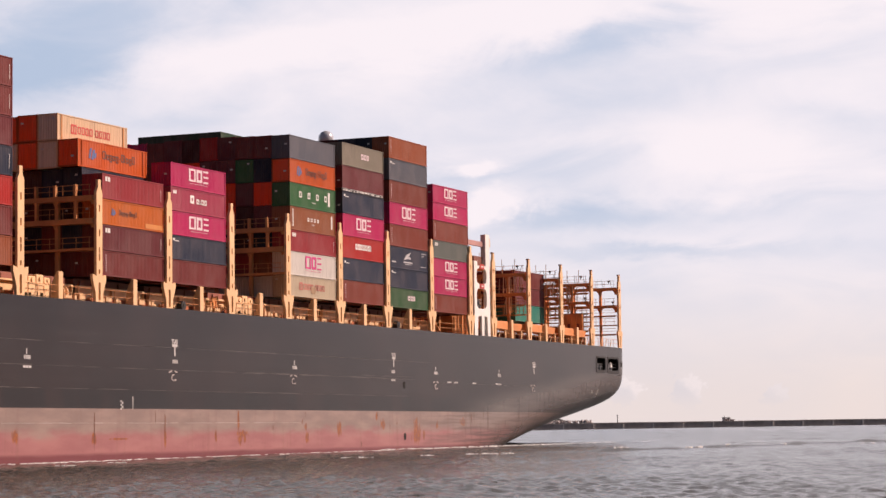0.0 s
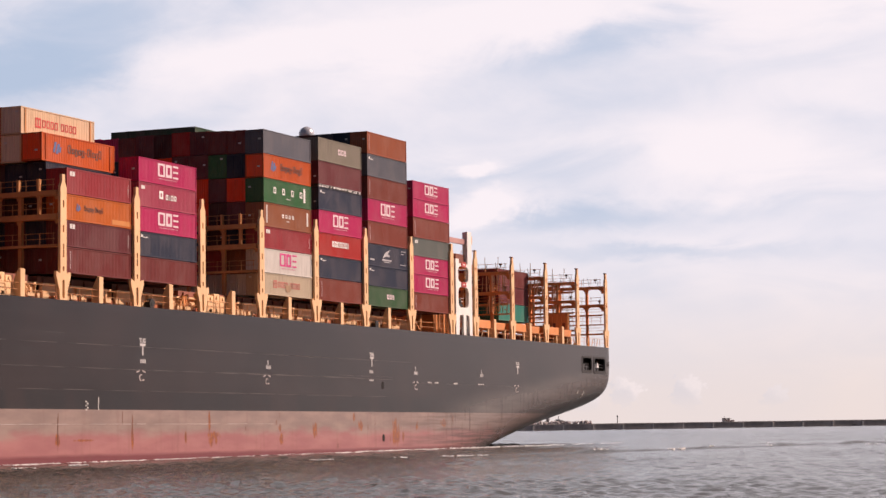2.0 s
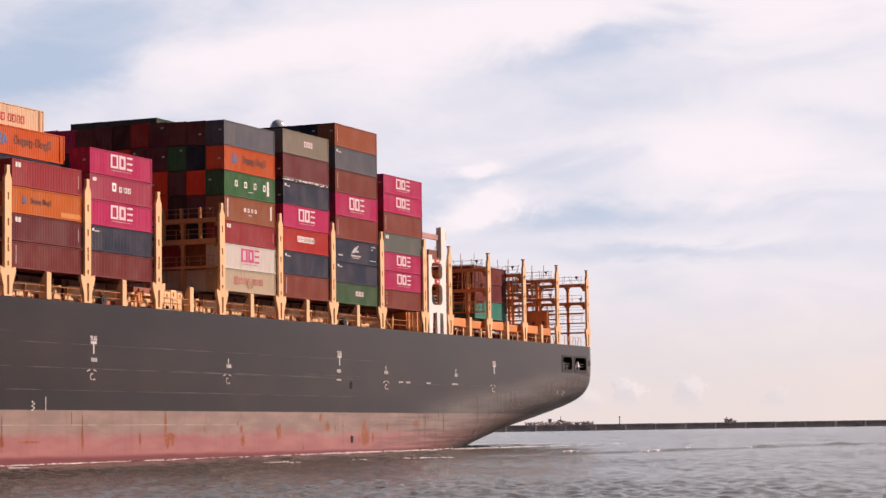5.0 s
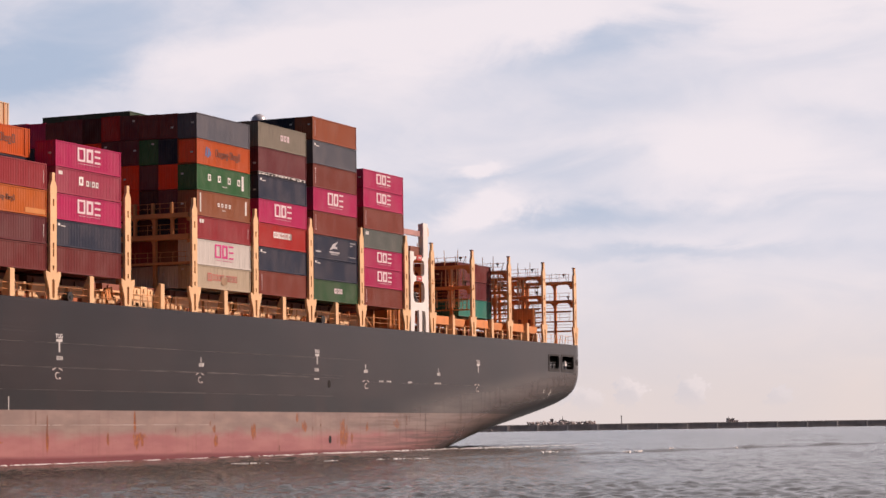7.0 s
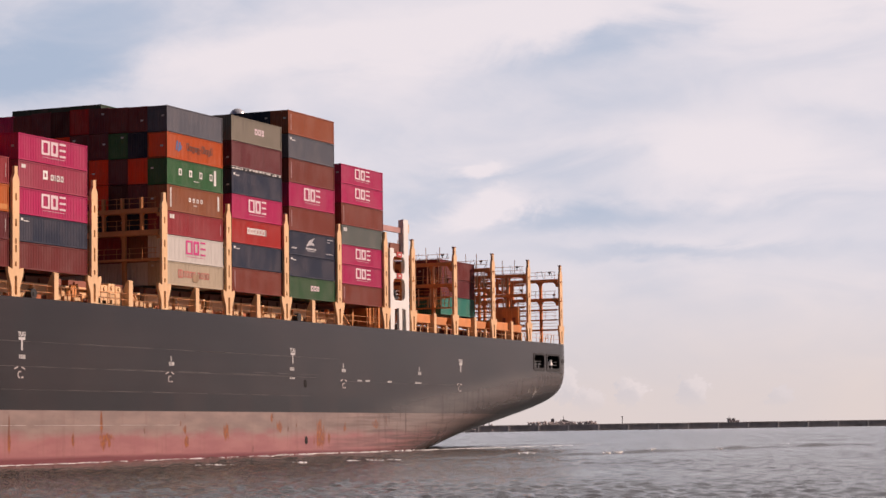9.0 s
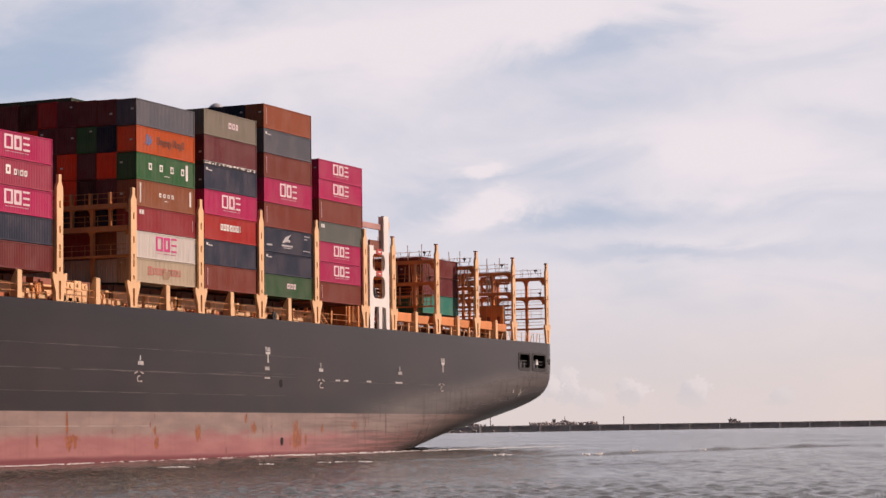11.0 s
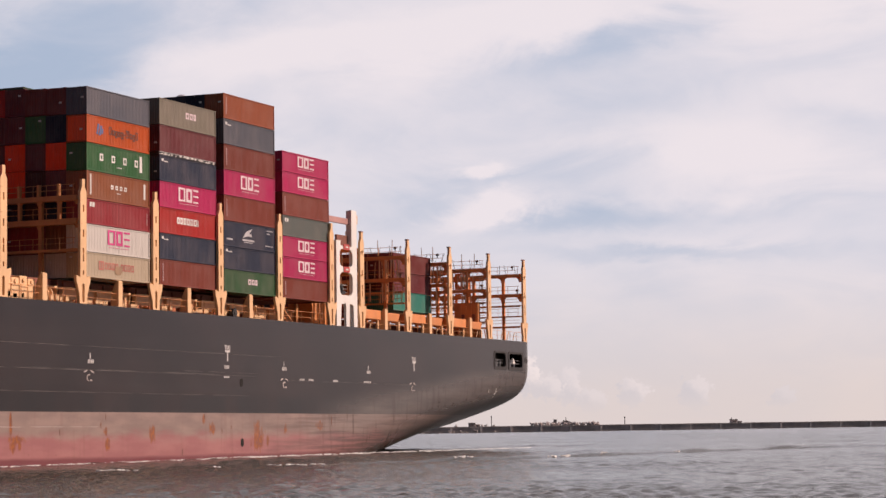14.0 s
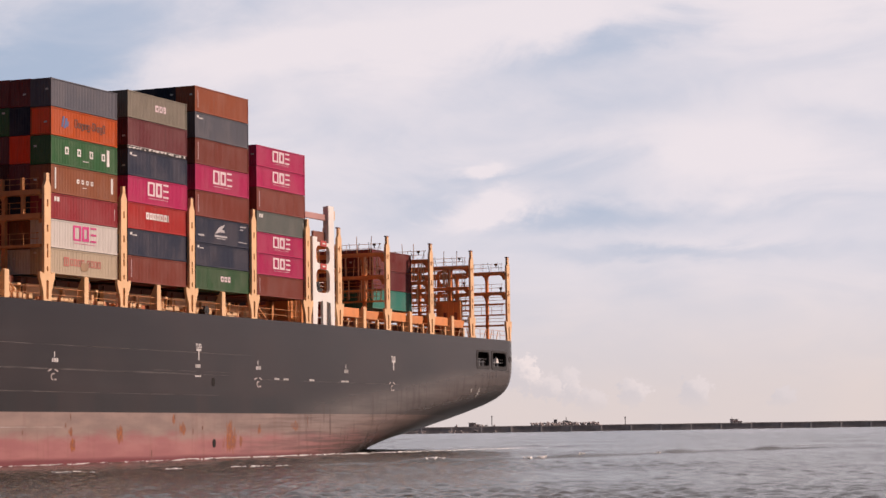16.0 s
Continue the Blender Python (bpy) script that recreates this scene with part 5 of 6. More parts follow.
def lettering(text, size):
    """Flat painted letters in the built-in font, as a thin mesh."""
    cu = bpy.data.curves.new("lettering", "FONT")
    cu.body, cu.size, cu.extrude, cu.offset, cu.align_x = text, size, 0.008, 0.02, "CENTER"
    ob = bpy.data.objects.new("lettering", cu)
    me = bpy.data.meshes.new_from_object(ob)
    bpy.data.objects.remove(ob)
    me.materials.append(M_HULLMARK)
    return me


def tug_mark(x, z):
    bm = bmesh.new()
    tag_block(bm, x, z - 0.75, 0.24, 1.0)
    tag_block(bm, x, z + 0.25, 1.1, 0.26)
    mark = marks(bm, M_HULLMARK, "white tug mark on the hull")
    part("lettering", lettering("TUG", 0.62), None, mark, "white painted letters", at=pose(x, SIDE - 0.012, z + 0.60, 90, 0, 0))


def frame_mark(x, z, arrow=True):
    bm = bmesh.new()
    for k in range(4):
        tag_block(bm, x + (k - 1.5) * 0.29, z, 0.17, 0.40)
    if arrow:
        tag_block(bm, x - 0.1, z + 0.48, 0.14, 0.55)
    marks(bm, M_HULLMARK, "white frame mark on the hull")


def ring_mark(x, z):
    """Two slanting dashes over a worn open hook."""
    bm = bmesh.new()
    for sx in (-1, 1):
        slab(bm, [(x + sx * 0.28, z + 0.52), (x + sx * 0.90, z + 0.32), (x + sx * 0.90, z + 0.20), (x + sx * 0.28, z + 0.38)], SIDE - 0.03, SIDE - 0.008)
    arc = [(x + 0.05 + r * math.cos(radians(a)), z - 0.28 + 0.85 * r * math.sin(radians(a))) for r, turn in ((0.44, 1), (0.30, -1)) for a in list(range(60, 300, 30))[::turn]]
    slab(bm, arc, SIDE - 0.03, SIDE - 0.008)
    tag_block(bm, x + 0.42, z - 0.62, 0.34, 0.16)
    marks(bm, M_CHALK, "faded white hook mark under two dashes")


for x, z in ((-5.95, 11.5), (50.2, 11.55), (100.45, 11.5)):
    tug_mark(x, z)
for x in (-5.9, 50.0):
    frame_mark(x, 9.95, False)
for x in (-34.0, 22.1, 63.8, 86.6):
    frame_mark(x, 9.85 + 0.003 * x)
for x, z in ((-6.3, 8.7), (21.75, 8.75), (63.75, 8.65), (99.9, 8.7)):
    ring_mark(x, z)
bm = bmesh.new()
for k in range(3):
    tag_block(bm, -34 + (k - 1) * 0.5, 8.9, 0.36, 0.22)
for x in (50.0, 68.3, 70.6, 77.2, 85.8, 86.6):
    for k in range(3):
        tag_block(bm, x + (k - 1) * 0.45, 8.95, 0.3, 0.2)
marks(bm, M_HULLMARK, "small white marks along the hull")
bm = bmesh.new()
for k in range(5):
    tag_block(bm, -16.9 + (k % 2) * 0.3, 4.95 + 0.2 * k, 0.22, 0.14)
tag_block(bm, -14.6, 5.0, 0.09, 1.3)
marks(bm, M_MARK, "white draught marks")

# long pale scrapes
SCR = random.Random(3)
for x0, x1, z, n in ((-60, 50, 11.62, 14), (-60, 56, 9.22, 17), (-60, 54, 7.0, 15), (-45, 24, 3.55, 22), (40, 56, 9.55, 3), (24, 60, 11.6, 3), (64, 100, 8.9, 4), (10, 44, 9.3, 3)):
    x = x0
    for _ in range(n):
        l = SCR.uniform(0.7, 1.4) * (x1 - x0) / n
        w = SCR.uniform(0.02, 0.045)
        bm = bmesh.new()
        slab(bm, [(x, z), (x + l * 0.3, z + w), (x + l, z + w * 0.6), (x + l * 0.8, z - w * 0.4)], SIDE - 0.016, SIDE - 0.006)
        part("scrape", bm, M_SCRAPE if z > 4 else M_CHALK, ship)
        x += (x1 - x0) / n

# rust bleeding from weld ends and outlets
rusty = 0
for x, z0, z1, w in ((8.3, 2.9, 5.0, 0.10), (24.9, 4.1, 4.95, 0.10), (24.0, 3.3, 4.0, 0.12), (45.0, 3.8, 4.95, 0.10), (48.9, 2.6, 3.6, 0.10), (51.0, 2.9, 3.7, 0.10), (40.2, 0.3, 1.2, 0.12), (-22.0, 0.8, 4.8, 0.08), (-8.0, 1.0, 4.9, 0.08), (3.0, 1.5, 2.8, 0.09), (-10.0, 3.2, 4.9, 0.08), (16.5, 2.6, 3.4, 0.12), (76.0, 3.2, 4.9, 0.15)):
    for _ in range(max(2, round(w * 11))):
        xx = x + SCR.gauss(0, w * 0.28)
        a = z1 - abs(SCR.gauss(0, 0.25)) * (z1 - z0)
        b = z0 + abs(SCR.gauss(0, 0.3)) * (z1 - z0)
        ww = SCR.uniform(0.04, 0.07 + w * 0.16)
        bm = bmesh.new()
        slab(bm, [(xx - ww * 0.5, a), (xx - ww, (a * 2 + b) / 3), (xx - ww * 0.7, (a + 2 * b) / 3), (xx, b), (xx + ww * 0.6, (a + 2 * b) / 3), (xx + ww, (a * 2 + b) / 3), (xx + ww * 0.4, a + 0.02)], SIDE - 0.010 - 0.0004 * rusty, SIDE - 0.005)
        rusty += 1
        part("rust_streak", bm, M_OLDRUST, ship)
# no hole is cut: a black plate paints the dark of each outlet
for x, z in ((53.4, 8.5), (53.5, 1.75)):
    bm = bmesh.new()
    slab(bm, rounded(x - 0.34, x + 0.34, z - 0.5, z + 0.42, 0.3), SIDE - 0.03, SIDE - 0.004)
    part("outlet", bm, M_HOLE_SHADE, ship, "black plate painted as the shaded hole of an overboard outlet")
bm = bmesh.new()
for dx, dz, w, h in ((0, 0, 0.12, 1.0), (-0.4, 0.1, 0.36, 0.12), (-0.3, -0.4, 0.12, 0.36), (0.2, 0.4, 0.4, 0.12), (-3.0, 0.3, 0.2, 0.5)):
    lay_on_hull(bm, 129.4 + dx, 129.4 + dx + w, 7.9 + dz, 7.9 + dz + h)
marks(bm, M_MARK, "white mark under the quarter")

# mooring deck behind its openings, walls painted black for the shade inside
bm = bmesh.new()
for a, b in ((128.0, 140.4),):
    box(bm, a, b, SIDE + 3.2, SIDE + 3.3, 11.2, 14.6)
    box(bm, a, b, SIDE + 0.06, SIDE + 3.25, 11.2, 11.8)
    box(bm, a, b, SIDE + 0.06, SIDE + 3.25, 14.2, 14.6)
    box(bm, a, a + 0.1, SIDE + 0.06, SIDE + 3.25, 11.2, 14.6)
part("mooring_recess", bm, M_DARK, ship, "mooring deck inside the hull, painted dark for shade")
for a, b in MOORING:
    # the dark rim makes the shaded opening look larger
    bm = bmesh.new()
    slab(bm, rounded(a - 0.30, b + 0.28, 11.52, 14.24, 0.45), SIDE - 0.05, SIDE + 0.25, [rounded(a + 0.10, b - 0.10, 12.0, 13.95, 0.45)])
    part("opening_rim", bm, M_DARK, ship, "rounded rim, dark to widen the shade of a mooring opening")
    for k in range(3):
        bm = bmesh.new()
        tube(bm, (a + 0.8 + k * 1.3, SIDE + 0.7, 11.8), (a + 0.8 + k * 1.3, SIDE + 0.7, 12.6 + 0.25 * (k % 2)), 0.17, 10)
        tube(bm, (a + 0.8 + k * 1.3, SIDE + 0.7, 12.6 + 0.25 * (k % 2)), (a + 0.8 + k * 1.3, SIDE + 0.7, 12.75 + 0.25 * (k % 2)), 0.28, 10)
        part("bollard", bm, M_STEEL, ship, "grey mooring bollard")
    bm = bmesh.new()
    for z in (12.55, 13.0):
        tube(bm, (a + 0.3, SIDE + 0.35, z), (b - 0.3, SIDE + 0.35, z), 0.03, 5)
    part("handrail", bm, M_STEEL, ship)
bm = bmesh.new()
slab(bm, [(136.2, 12.5), (136.5, 13.4), (137.0, 12.9), (137.2, 12.5)], SIDE + 0.4, SIDE + 0.7)
part("line_cover", bm, M_MARK, ship, "white canvas cover")
# a black plate paints the shaded hole of the fairlead
bm = bmesh.new()
slab(bm, rounded(140.0, 141.0, 12.7, 13.55, 0.3), SIDE - 0.03, SIDE + 0.2)
part("stern_fairlead", bm, M_DARK, ship, "black plate for the dark hole of a stern fairlead")

# the torn cover under the second tier of a stack
bm = bmesh.new()
TORN = random.Random(8)
for k in range(15):
    x = XC + 0.2 + k * 0.8 + TORN.uniform(-0.2, 0.2)
    w = TORN.uniform(0.25, 0.85)
    z = 32.70 + TORN.uniform(0.0, 0.14)
    slab(bm, [(x, z), (x + w * 0.5, z - 0.04), (x + w, z + TORN.uniform(0.0, 0.1)), (x + w * 0.9, z + 0.12), (x + w * 0.4, z + TORN.uniform(0.1, 0.26))], 0.02, 0.08)
box(bm, XC + 0.05, XC + LEN - 0.05, 0.04, 0.07, 32.97, 33.02)
aboard(tagged(new("torn_cover", mesh_of("torn_cover", bm, M_TARP)), "torn pale cover sheet between two containers", "cover sheet"))
bm = bmesh.new()
box(bm, XC, XC + LEN, 0.1, WID, 32.66, 32.99)
aboard(tagged(new("flat_rack", mesh_of("flat_rack", bm, M_DARK)), "dark flat steel rack between two containers", "flat rack"))


# ---------------------------------------------------------------- foam
def foam_strip(pieces, lift=0.0):
    bm = bmesh.new()
    rnd = random.Random(21)
    for x, y, l, w, h in pieces:
        n = 9
        ring = []
        for k in range(n):
            a = 2 * math.pi * k / n
            ring.append(bm.verts.new((x + l * math.cos(a) * rnd.uniform(0.6, 1.1), y + w * math.sin(a) * rnd.uniform(0.6, 1.1), lift * x - 0.05)))
        top = [bm.verts.new((v.co.x + rnd.uniform(-0.1, 0.1) * l, y + (v.co.y - y) * 0.6, lift * x + h * rnd.uniform(0.5, 1.1))) for v in ring]
        for k in range(n):
            bm.faces.new((ring[k], ring[(k + 1) % n], top[(k + 1) % n], top[k]))
        bm.faces.new(top)
    return bm


SEA = -0.22      # the water level


def swell_height(x, y):
    """The chop: many short waves of mixed heading; what lies far off keeps only its longer waves."""
    z = np.zeros_like(x)
    r = np.hypot(x, y)
    cell = np.maximum(0.20, 0.0026 * r)
    rng = np.random.default_rng(4)
    for i in range(110):
        wave = math.exp(rng.uniform(math.log(0.7), math.log(3.6))) if i < 75 else math.exp(rng.uniform(math.log(3.6), math.log(11.0)))
        way = radians(205 + rng.normal(0, 55))
        k = 2 * math.pi / wave
        keep = np.clip(wave / (2.2 * cell) - 0.5, 0, 1)
        size = 0.0054 * wave ** 0.08 if i < 75 else 0.0085 * wave ** 0.2 * np.clip((r - 90) / 450, 0.06, 1)
        z += size * keep * np.sin(k * (x * math.cos(way) + y * math.sin(way)) + rng.uniform(0, 6.28))
    gusts = 0.80 + 0.32 * np.sin(x / 23.0 + 1.0) * np.sin(y / 17.0 + x / 61.0) + 0.18 * np.sin(x / 9.0 - y / 13.0)
    z = np.where(z > 0, z * 1.55, z * 0.70) * gusts
    turn = np.degrees(np.arctan2(y, x))
    return z * np.clip(np.minimum((r - 70) / 10, (1500 - r) / 300), 0, 1) * np.clip(np.minimum(turn - 6.5, 42.0 - turn), 0, 1)


WASH = random.Random(2)
pieces = []
x = -70.0
while x < 140:
    y = SIDE - 0.3 - max(0.0, x - 38.0) * 0.045
    thin = 1.0 - 0.75 * max(0.0, x - 85) / 55
    pieces.append((x, y + WASH.gauss(0, 0.22), WASH.uniform(0.06, 0.28), WASH.uniform(0.06, 0.20), WASH.uniform(0.04, 0.12) * thin + (0.08 * thin if x > 45 else 0.0)))
    if WASH.random() < 0.30:
        pieces.append((x + WASH.uniform(-0.5, 0.5), y - WASH.uniform(0.2, 1.4), WASH.uniform(0.08, 0.35), WASH.uniform(0.05, 0.15), WASH.uniform(0.03, 0.08)))
    x += WASH.uniform(0.07, 0.22) * (1.0 if WASH.random() < 0.90 else 5.0)
for cx, cy, n, wide in ((-62, -9, 9, 0.5), (-47, -14, 12, 0.7), (-34, -10, 8, 0.5), (-15, -26, 14, 0.8), (-4, -29, 8, 0.5), (5, -33, 16, 1.1)):
    for k in range(n):      # broken crests a little way off the side
        a = WASH.gauss(0, wide)
        pieces.append((cx + 0.45 * a, cy - 0.9 * a + WASH.gauss(0, 0.15), WASH.uniform(0.12, 0.40), WASH.uniform(0.15, 0.35), WASH.uniform(0.06, 0.13)))
aboard(tagged(new("wash_foam", mesh_of("wash_foam", foam_strip(pieces, 0.004), M_FOAM)), "white foam of the wash along the ship's waterline", "foam", kind="stuff"), pose(0, 0, SEA))


def wave_line(s):
    """The crest of the wave that spreads from the ship's shoulder, s metres aft along it."""
    return 2.0 + s, -35.0 - 0.26 * s - 2.2 * math.sin(s / 17.0)


SWELLS = [(WASH.uniform(5.0, 26.0), WASH.uniform(0, 6.28), WASH.uniform(0.5, 1.0)) for _ in range(9)]


def wave_rise(s):
    """How high the crest stands there."""
    rise = sum(g * math.sin(2 * math.pi * s / w + p) for w, p, g in SWELLS) / 3.0
    return (0.28 + 0.14 * rise) * min(1.0, s / 9.0) * min(1.0, (114.4 - s) / 30.0)


def build_wave():
    """A long low ridge of water that travels with the ship, uneven along its crest."""
    bm, rows = bmesh.new(), []
    rnd = random.Random(32)
    for i in range(520):
        s = i * 0.22
        x, y = wave_line(s)
        rise = wave_rise(s)
        row = []
        for j in range(13):
            v = (j - 6) / 2.4
            row.append(bm.verts.new((x + 0.25 * v * 0.9 + rnd.gauss(0, 0.02), y + 0.9 * v * 0.9, 0.004 * x - 0.16 + (rise + 0.16) * math.exp(-(v - 0.25 * math.copysign(v * v, v) * 0.3) ** 2) + rnd.gauss(0, 0.006))))
        rows.append(row)
    for a, b in zip(rows, rows[1:]):
        for j in range(12):
            bm.faces.new((a[j], a[j + 1], b[j + 1], b[j]))
    me = mesh_of("wave", bm, M_WATER)
    for p in me.polygons:
        p.use_smooth = True
    return me


aboard(tagged(new("wave", build_wave()), "low travelling wave spreading from the ship's side", "wave", kind="stuff"), pose(0, 0, SEA))
pieces = []
for s, n, wide in ((18, 16, 0.9), (33, 22, 1.4), (41, 9, 0.6), (58, 7, 0.5)):
    for k in range(n):
        a = WASH.gauss(0, wide)
        x, y = wave_line(s + a)
        pieces.append((x + WASH.gauss(0, 0.1), y - 0.15 + WASH.gauss(0, 0.2), WASH.uniform(0.12, 0.42), WASH.uniform(0.12, 0.30), max(0.05, wave_rise(s + a)) + WASH.uniform(-0.02, 0.06)))
aboard(tagged(new("crest_foam", mesh_of("crest_foam", foam_strip(pieces, 0.004), M_FOAM)), "broken white foam on the crest of the travelling wave", "foam", kind="stuff"), pose(0, 0, SEA))
ADRIFT = []
pieces = []
for cx, cy, spread in ((300, 88, 6), (275, 60, 5)):
    # on the highest crest near the place
    gx, gy = np.meshgrid(np.arange(cx - spread, cx + spread, 0.4), np.arange(cy - spread, cy + spread, 0.4), indexing="ij")
    gz = swell_height(gx, gy)
    top = int(np.argmax(gz))
    px, py, pz = float(gx.ravel()[top]), float(gy.ravel()[top]), float(gz.max())
    for _ in range(16):
        a = WASH.gauss(0, 0.45)
        pieces.append((px + 0.40 * a + WASH.gauss(0, 0.15), py - 0.91 * a + WASH.gauss(0, 0.15), WASH.uniform(0.03, 0.13), WASH.uniform(0.03, 0.16), pz + WASH.uniform(-0.03, 0.05)))
ADRIFT.append(tagged(new("whitecap_foam", mesh_of("whitecap_foam", foam_strip(pieces), M_FOAM)), "small breaking whitecaps on the grey water", "foam", kind="stuff"))


# ---------------------------------------------------------------- water, breakwater
def build_water():
    """One sheet to the horizon, finely waved over the reach that the ship passes."""
    reach = [0.5, 8.0, 25.0, 50.0, 70.0]
    while reach[-1] < 1160:
        reach.append(reach[-1] + min(2.4, max(0.2, 0.0026 * reach[-1])))
    reach = np.array(reach + [1175, 1200, 1300, 1500, 2000, 3000, 4800])
    turn = np.radians(np.concatenate([np.arange(6.5, 42.0, 0.058), np.arange(42.0, 366.6, 6.0), [366.5]]))
    r, a = np.meshgrid(reach, turn, indexing="ij")
    x, y = r * np.cos(a), r * np.sin(a)
    z = swell_height(x, y)
    n, m = x.shape
    me = bpy.data.meshes.new("water")
    idx = np.arange(n * m).reshape(n, m)
    quads = np.stack([idx[:-1, :-1], idx[1:, :-1], idx[1:, 1:], idx[:-1, 1:]], -1).reshape(-1, 4)
    me.vertices.add(n * m)
    me.vertices.foreach_set("co", np.stack([x, y, z], -1).astype(np.float32).ravel())
    me.loops.add(quads.size)
    me.loops.foreach_set("vertex_index", quads.astype(np.int32).ravel())
    me.polygons.add(len(quads))
    me.polygons.foreach_set("loop_start", np.arange(0, quads.size, 4, dtype=np.int32))
    me.polygons.foreach_set("use_smooth", np.ones(len(quads), dtype=bool))
    me.update(calc_edges=True)
    me.materials.append(M_WATER)
    return me


water = tagged(new("water", build_water()), "silty grey-brown rippled harbour water", "water", kind="structure")


AH = Vector((math.cos(radians(HEADING)), math.sin(radians(HEADING)), 0))
RT = Vector((AH.y, -AH.x, 0))
FAR, REACH = 1150.0, 1150.0 / 910.0
breakwater = tagged(new("breakwater"), "long low concrete breakwater across the harbour mouth", "breakwater", kind="structure")
BEND = radians(12.0)      # it runs away to the right
breakwater.matrix_basis = Matrix(((RT.x, AH.x, 0, AH.x * FAR), (RT.y, AH.y, 0, AH.y * FAR), (0, 0, 1, 0), (0, 0, 0, 1))) @ pose(100 * REACH, 0, 0) @ Matrix.Rotation(BEND, 4, "Z")


def along(x):
    """The place on the breakwater's line on the same bearing as x on a line square to the view."""
    x *= REACH
    return (FAR * x - FAR * 100.0 * REACH) / (FAR * math.cos(BEND) - x * math.sin(BEND))



def caisson_mesh(seed):
    rnd = random.Random(seed)
    bm = bmesh.new()
    box(bm, -5.85, 5.85, 0, 8, -1, 2.3)
    box(bm, -5.95, 5.95, -0.12, 8, 2.3, 2.95)
    for _ in range(2):
        a = rnd.uniform(-5, 2)
        box(bm, a, a + rnd.uniform(1.5, 3.0), -0.05, 0.0, rnd.uniform(-0.2, 0.3), rnd.uniform(0.8, 1.6))
    return mesh_of("caisson", bm, M_STONE)


CAISSONS = [caisson_mesh(i) for i in range(4)]
FARR = random.Random(13)
JOINT = bmesh.new()
box(JOINT, -0.3, 0.3, -0.3, 0.5, -0.5, 2.4)
JOINT = mesh_of("joint_pier", JOINT, M_PIER)
for i in range(-30, 32):
    a, b = along(i * 11.95 + 2.2), along((i + 1) * 11.95 + 2.2)
    part("caisson", CAISSONS[FARR.randrange(4)], None, breakwater, at=pose((a + b) / 2, FARR.uniform(-0.3, 0.3), FARR.uniform(-0.10, 0.05)) @ Matrix.Diagonal(((b - a) / 12.05, 1, 1, 1)))
    # pale joint face between caissons
    part("joint_pier", JOINT, None, breakwater, at=pose(b, 0, 0))


def armour_block(seed):
    """A concrete armour block with four stubby legs."""
    rnd = random.Random(seed)
    bm = bmesh.new()
    for d in ((1, 1, 1), (-1, -1, 1), (-1, 1, -1), (1, -1, -1)):
        v = Vector(d) * rnd.uniform(0.35, 0.5)
        tube(bm, (0, 0, 0), v, 0.34, 6)
    return mesh_of("armour_block", bm, M_STONE)


ARM = [armour_block(i) for i in range(3)]
for k in range(24):      # a row set along the crest
    part("armour_block", ARM[k % 3], None, breakwater, at=pose(along(34.6 + k * 1.17 + FARR.uniform(-0.2, 0.2)), FARR.uniform(1.0, 3.0), 3.45 + FARR.uniform(-0.1, 0.25), FARR.uniform(-15, 15), FARR.uniform(-15, 15), FARR.uniform(0, 360)) @ Matrix.Scale(FARR.uniform(1.15, 1.6), 4))
for k in range(7):
    part("armour_block", ARM[k % 3], None, breakwater, at=pose(along(FARR.uniform(-12, 20)), FARR.uniform(0.5, 4), 3.2 + FARR.uniform(-0.1, 0.3), FARR.uniform(0, 360), FARR.uniform(0, 360), FARR.uniform(0, 360)))
for _ in range(36):
    part("armour_block", ARM[FARR.randrange(3)], None, breakwater, at=pose(along(FARR.uniform(-60, 25)), FARR.uniform(-2.5, -0.5), FARR.uniform(-0.3, 0.9), FARR.uniform(0, 360), FARR.uniform(0, 360), FARR.uniform(0, 360)))


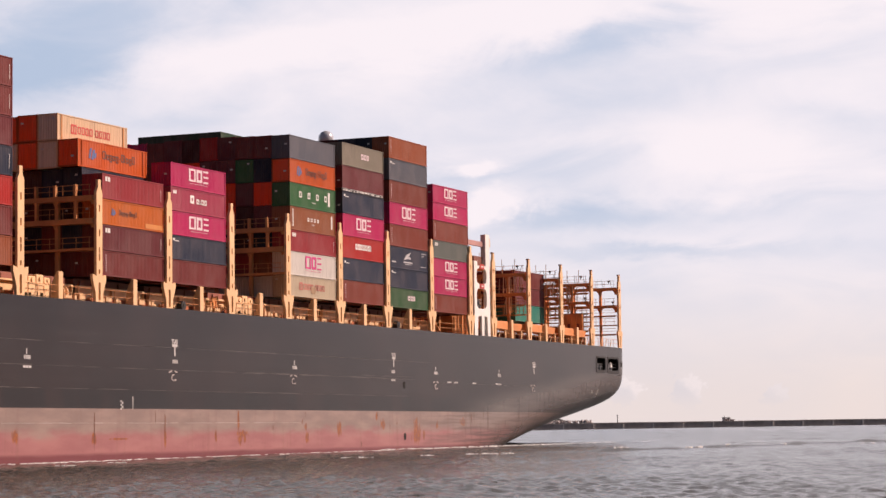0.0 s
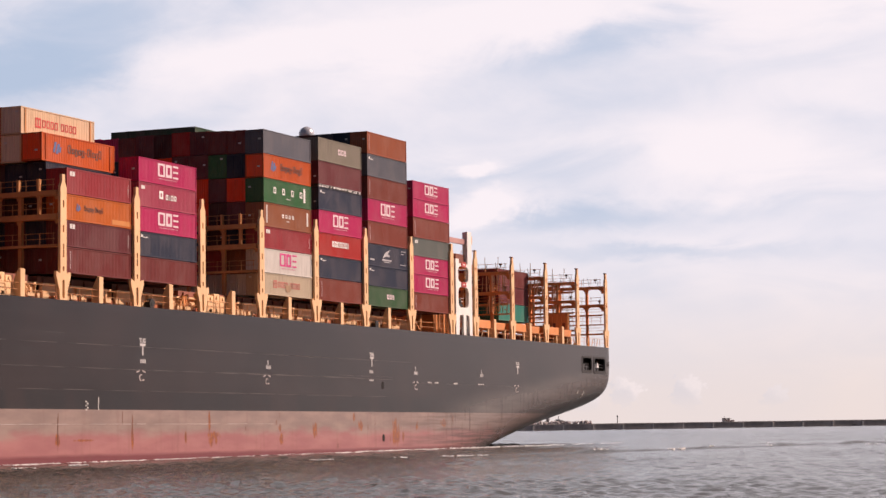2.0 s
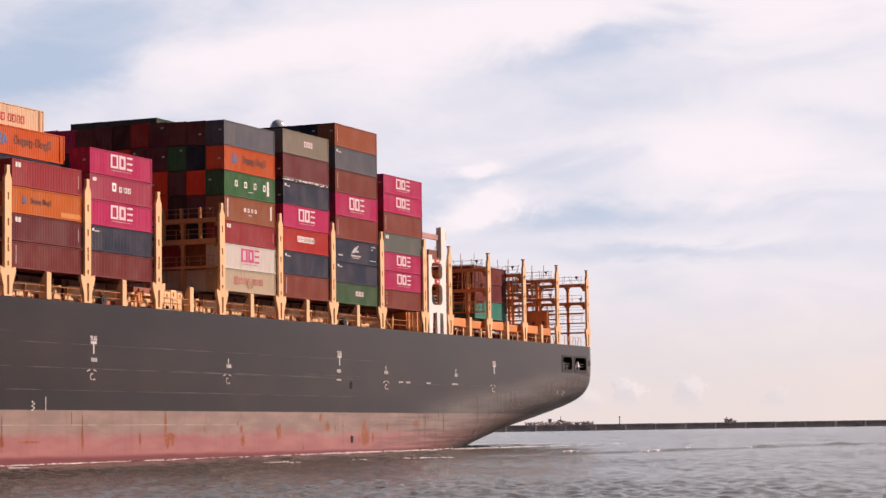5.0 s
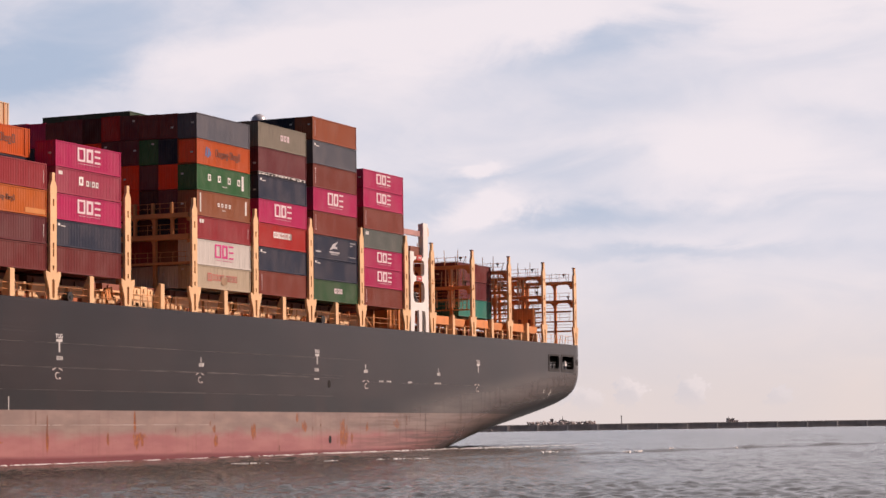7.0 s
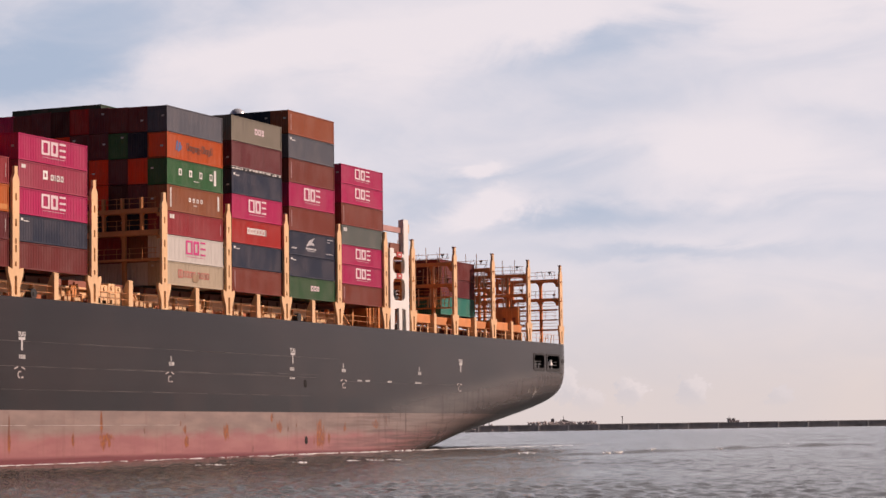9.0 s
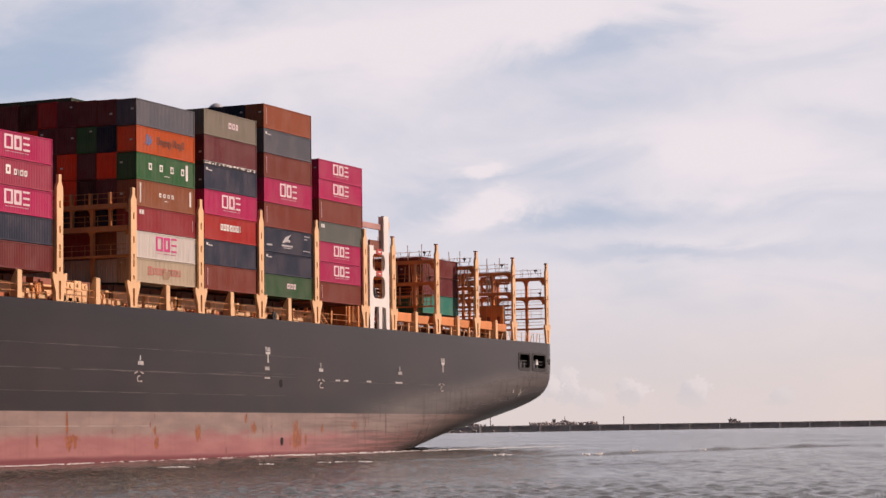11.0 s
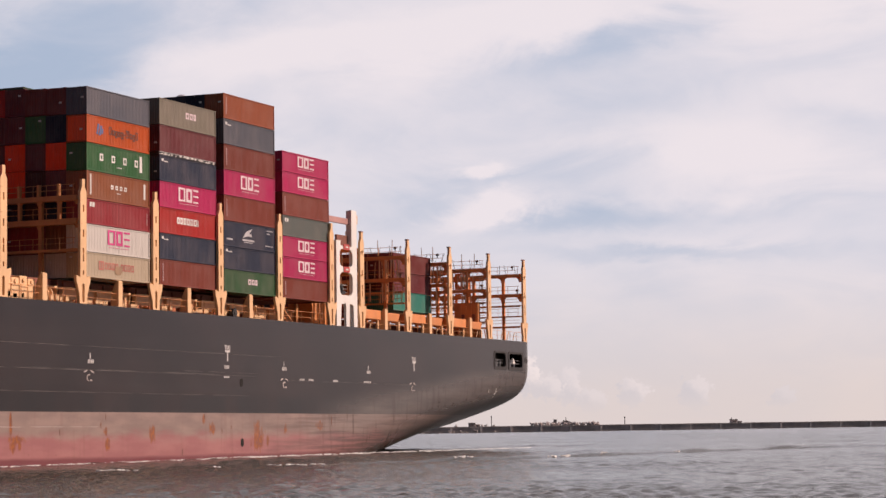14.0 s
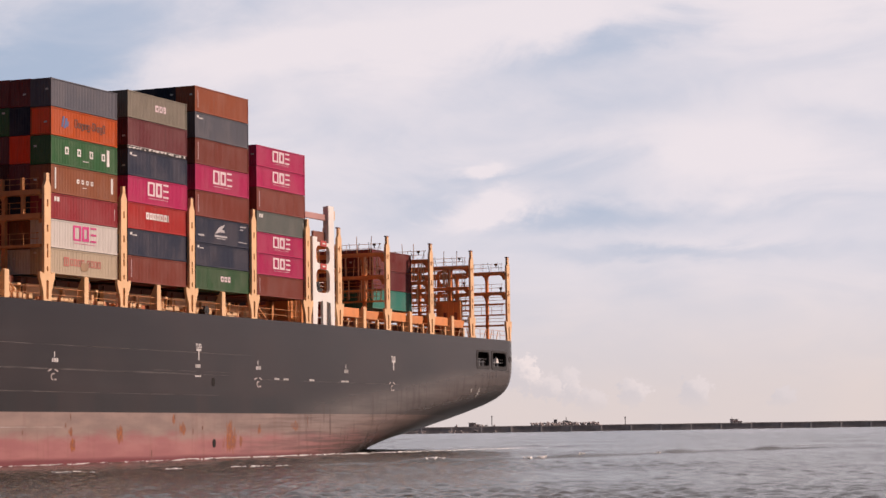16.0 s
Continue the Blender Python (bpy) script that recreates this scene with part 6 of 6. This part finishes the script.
def beacon(x, h):
    root = tagged(new("beacon_pole"), "thin dark beacon pole on the breakwater", "beacon")
    bm = bmesh.new()
    tube(bm, (0, 0, 0), (0, 0, h), 0.16, 8)
    part("pole", bm, M_DARK, root)
    bm = bmesh.new()
    tube(bm, (0, 0, h), (0, 0, h + 0.5), 0.28, 8)
    part("lamp_housing", bm, M_DARK, root)
    root.matrix_basis = breakwater.matrix_basis @ pose(along(x), 3, 2.9) @ Matrix.Scale(REACH, 4)


beacon(72.3, 2.6)
beacon(19.0, 3.6)


def hut(x, y, sizes, label):
    root = tagged(new("harbour_hut"), label, "hut")
    for k, (dx, w, h, mast) in enumerate(sizes):
        bm = bmesh.new()
        box(bm, dx, dx + w, 0, 2.5, 0, h)
        part("wall", bm, M_STONE if "pale" in label else M_HUT, root)
        bm = bmesh.new()
        box(bm, dx - 0.15, dx + w + 0.15, -0.15, 2.65, h, h + 0.2)
        part("roof", bm, M_HUT, root)
        if mast:
            bm = bmesh.new()
            tube(bm, (dx + w / 2, 1, h), (dx + w / 2, 1, h + mast), 0.12, 6)
            part("mast", bm, M_DARK, root)
    root.matrix_basis = breakwater.matrix_basis @ pose(along(x), y, 2.9) @ Matrix.Scale(REACH, 4)


hut(115.0, 3, ((0.0, 0.7, 1.3, 0.9), (1.1, 0.5, 0.8, 0.0), (1.9, 0.6, 1.2, 0.4), (3.0, 1.2, 0.5, 0.0)), "small pale hut and mast on the breakwater")
hut(44.6, 4, ((0.0, 0.7, 2.1, 0.4), (3.4, 0.5, 1.3, 0.8), (4.4, 0.6, 1.7, 1.6), (5.5, 0.5, 1.4, 0.3), (6.4, 0.7, 1.1, 0.0)), "cluster of small dark huts on the breakwater")
hut(10.5, 4, ((0.0, 2.2, 1.3, 0.4), (3.0, 1.2, 0.7, 0.0)), "low grey hut on the breakwater")


def motions():
    walk(water, [(0.0, pose(9.0, 5.0, SEA)), (16.0, pose(-9.0, -5.0, SEA))])
    for ob in ADRIFT:
        m = ob.matrix_basis.copy()
        walk(ob, [(0.0, pose(9.0, 5.0, SEA) @ m), (16.0, pose(-9.0, -5.0, SEA) @ m)])
    for ob, m in AFLOAT:
        walk(ob, [(t, pose(x, OFFING, 0, 0, TRIM, 0) @ m) for t, x in WAY])


motions()
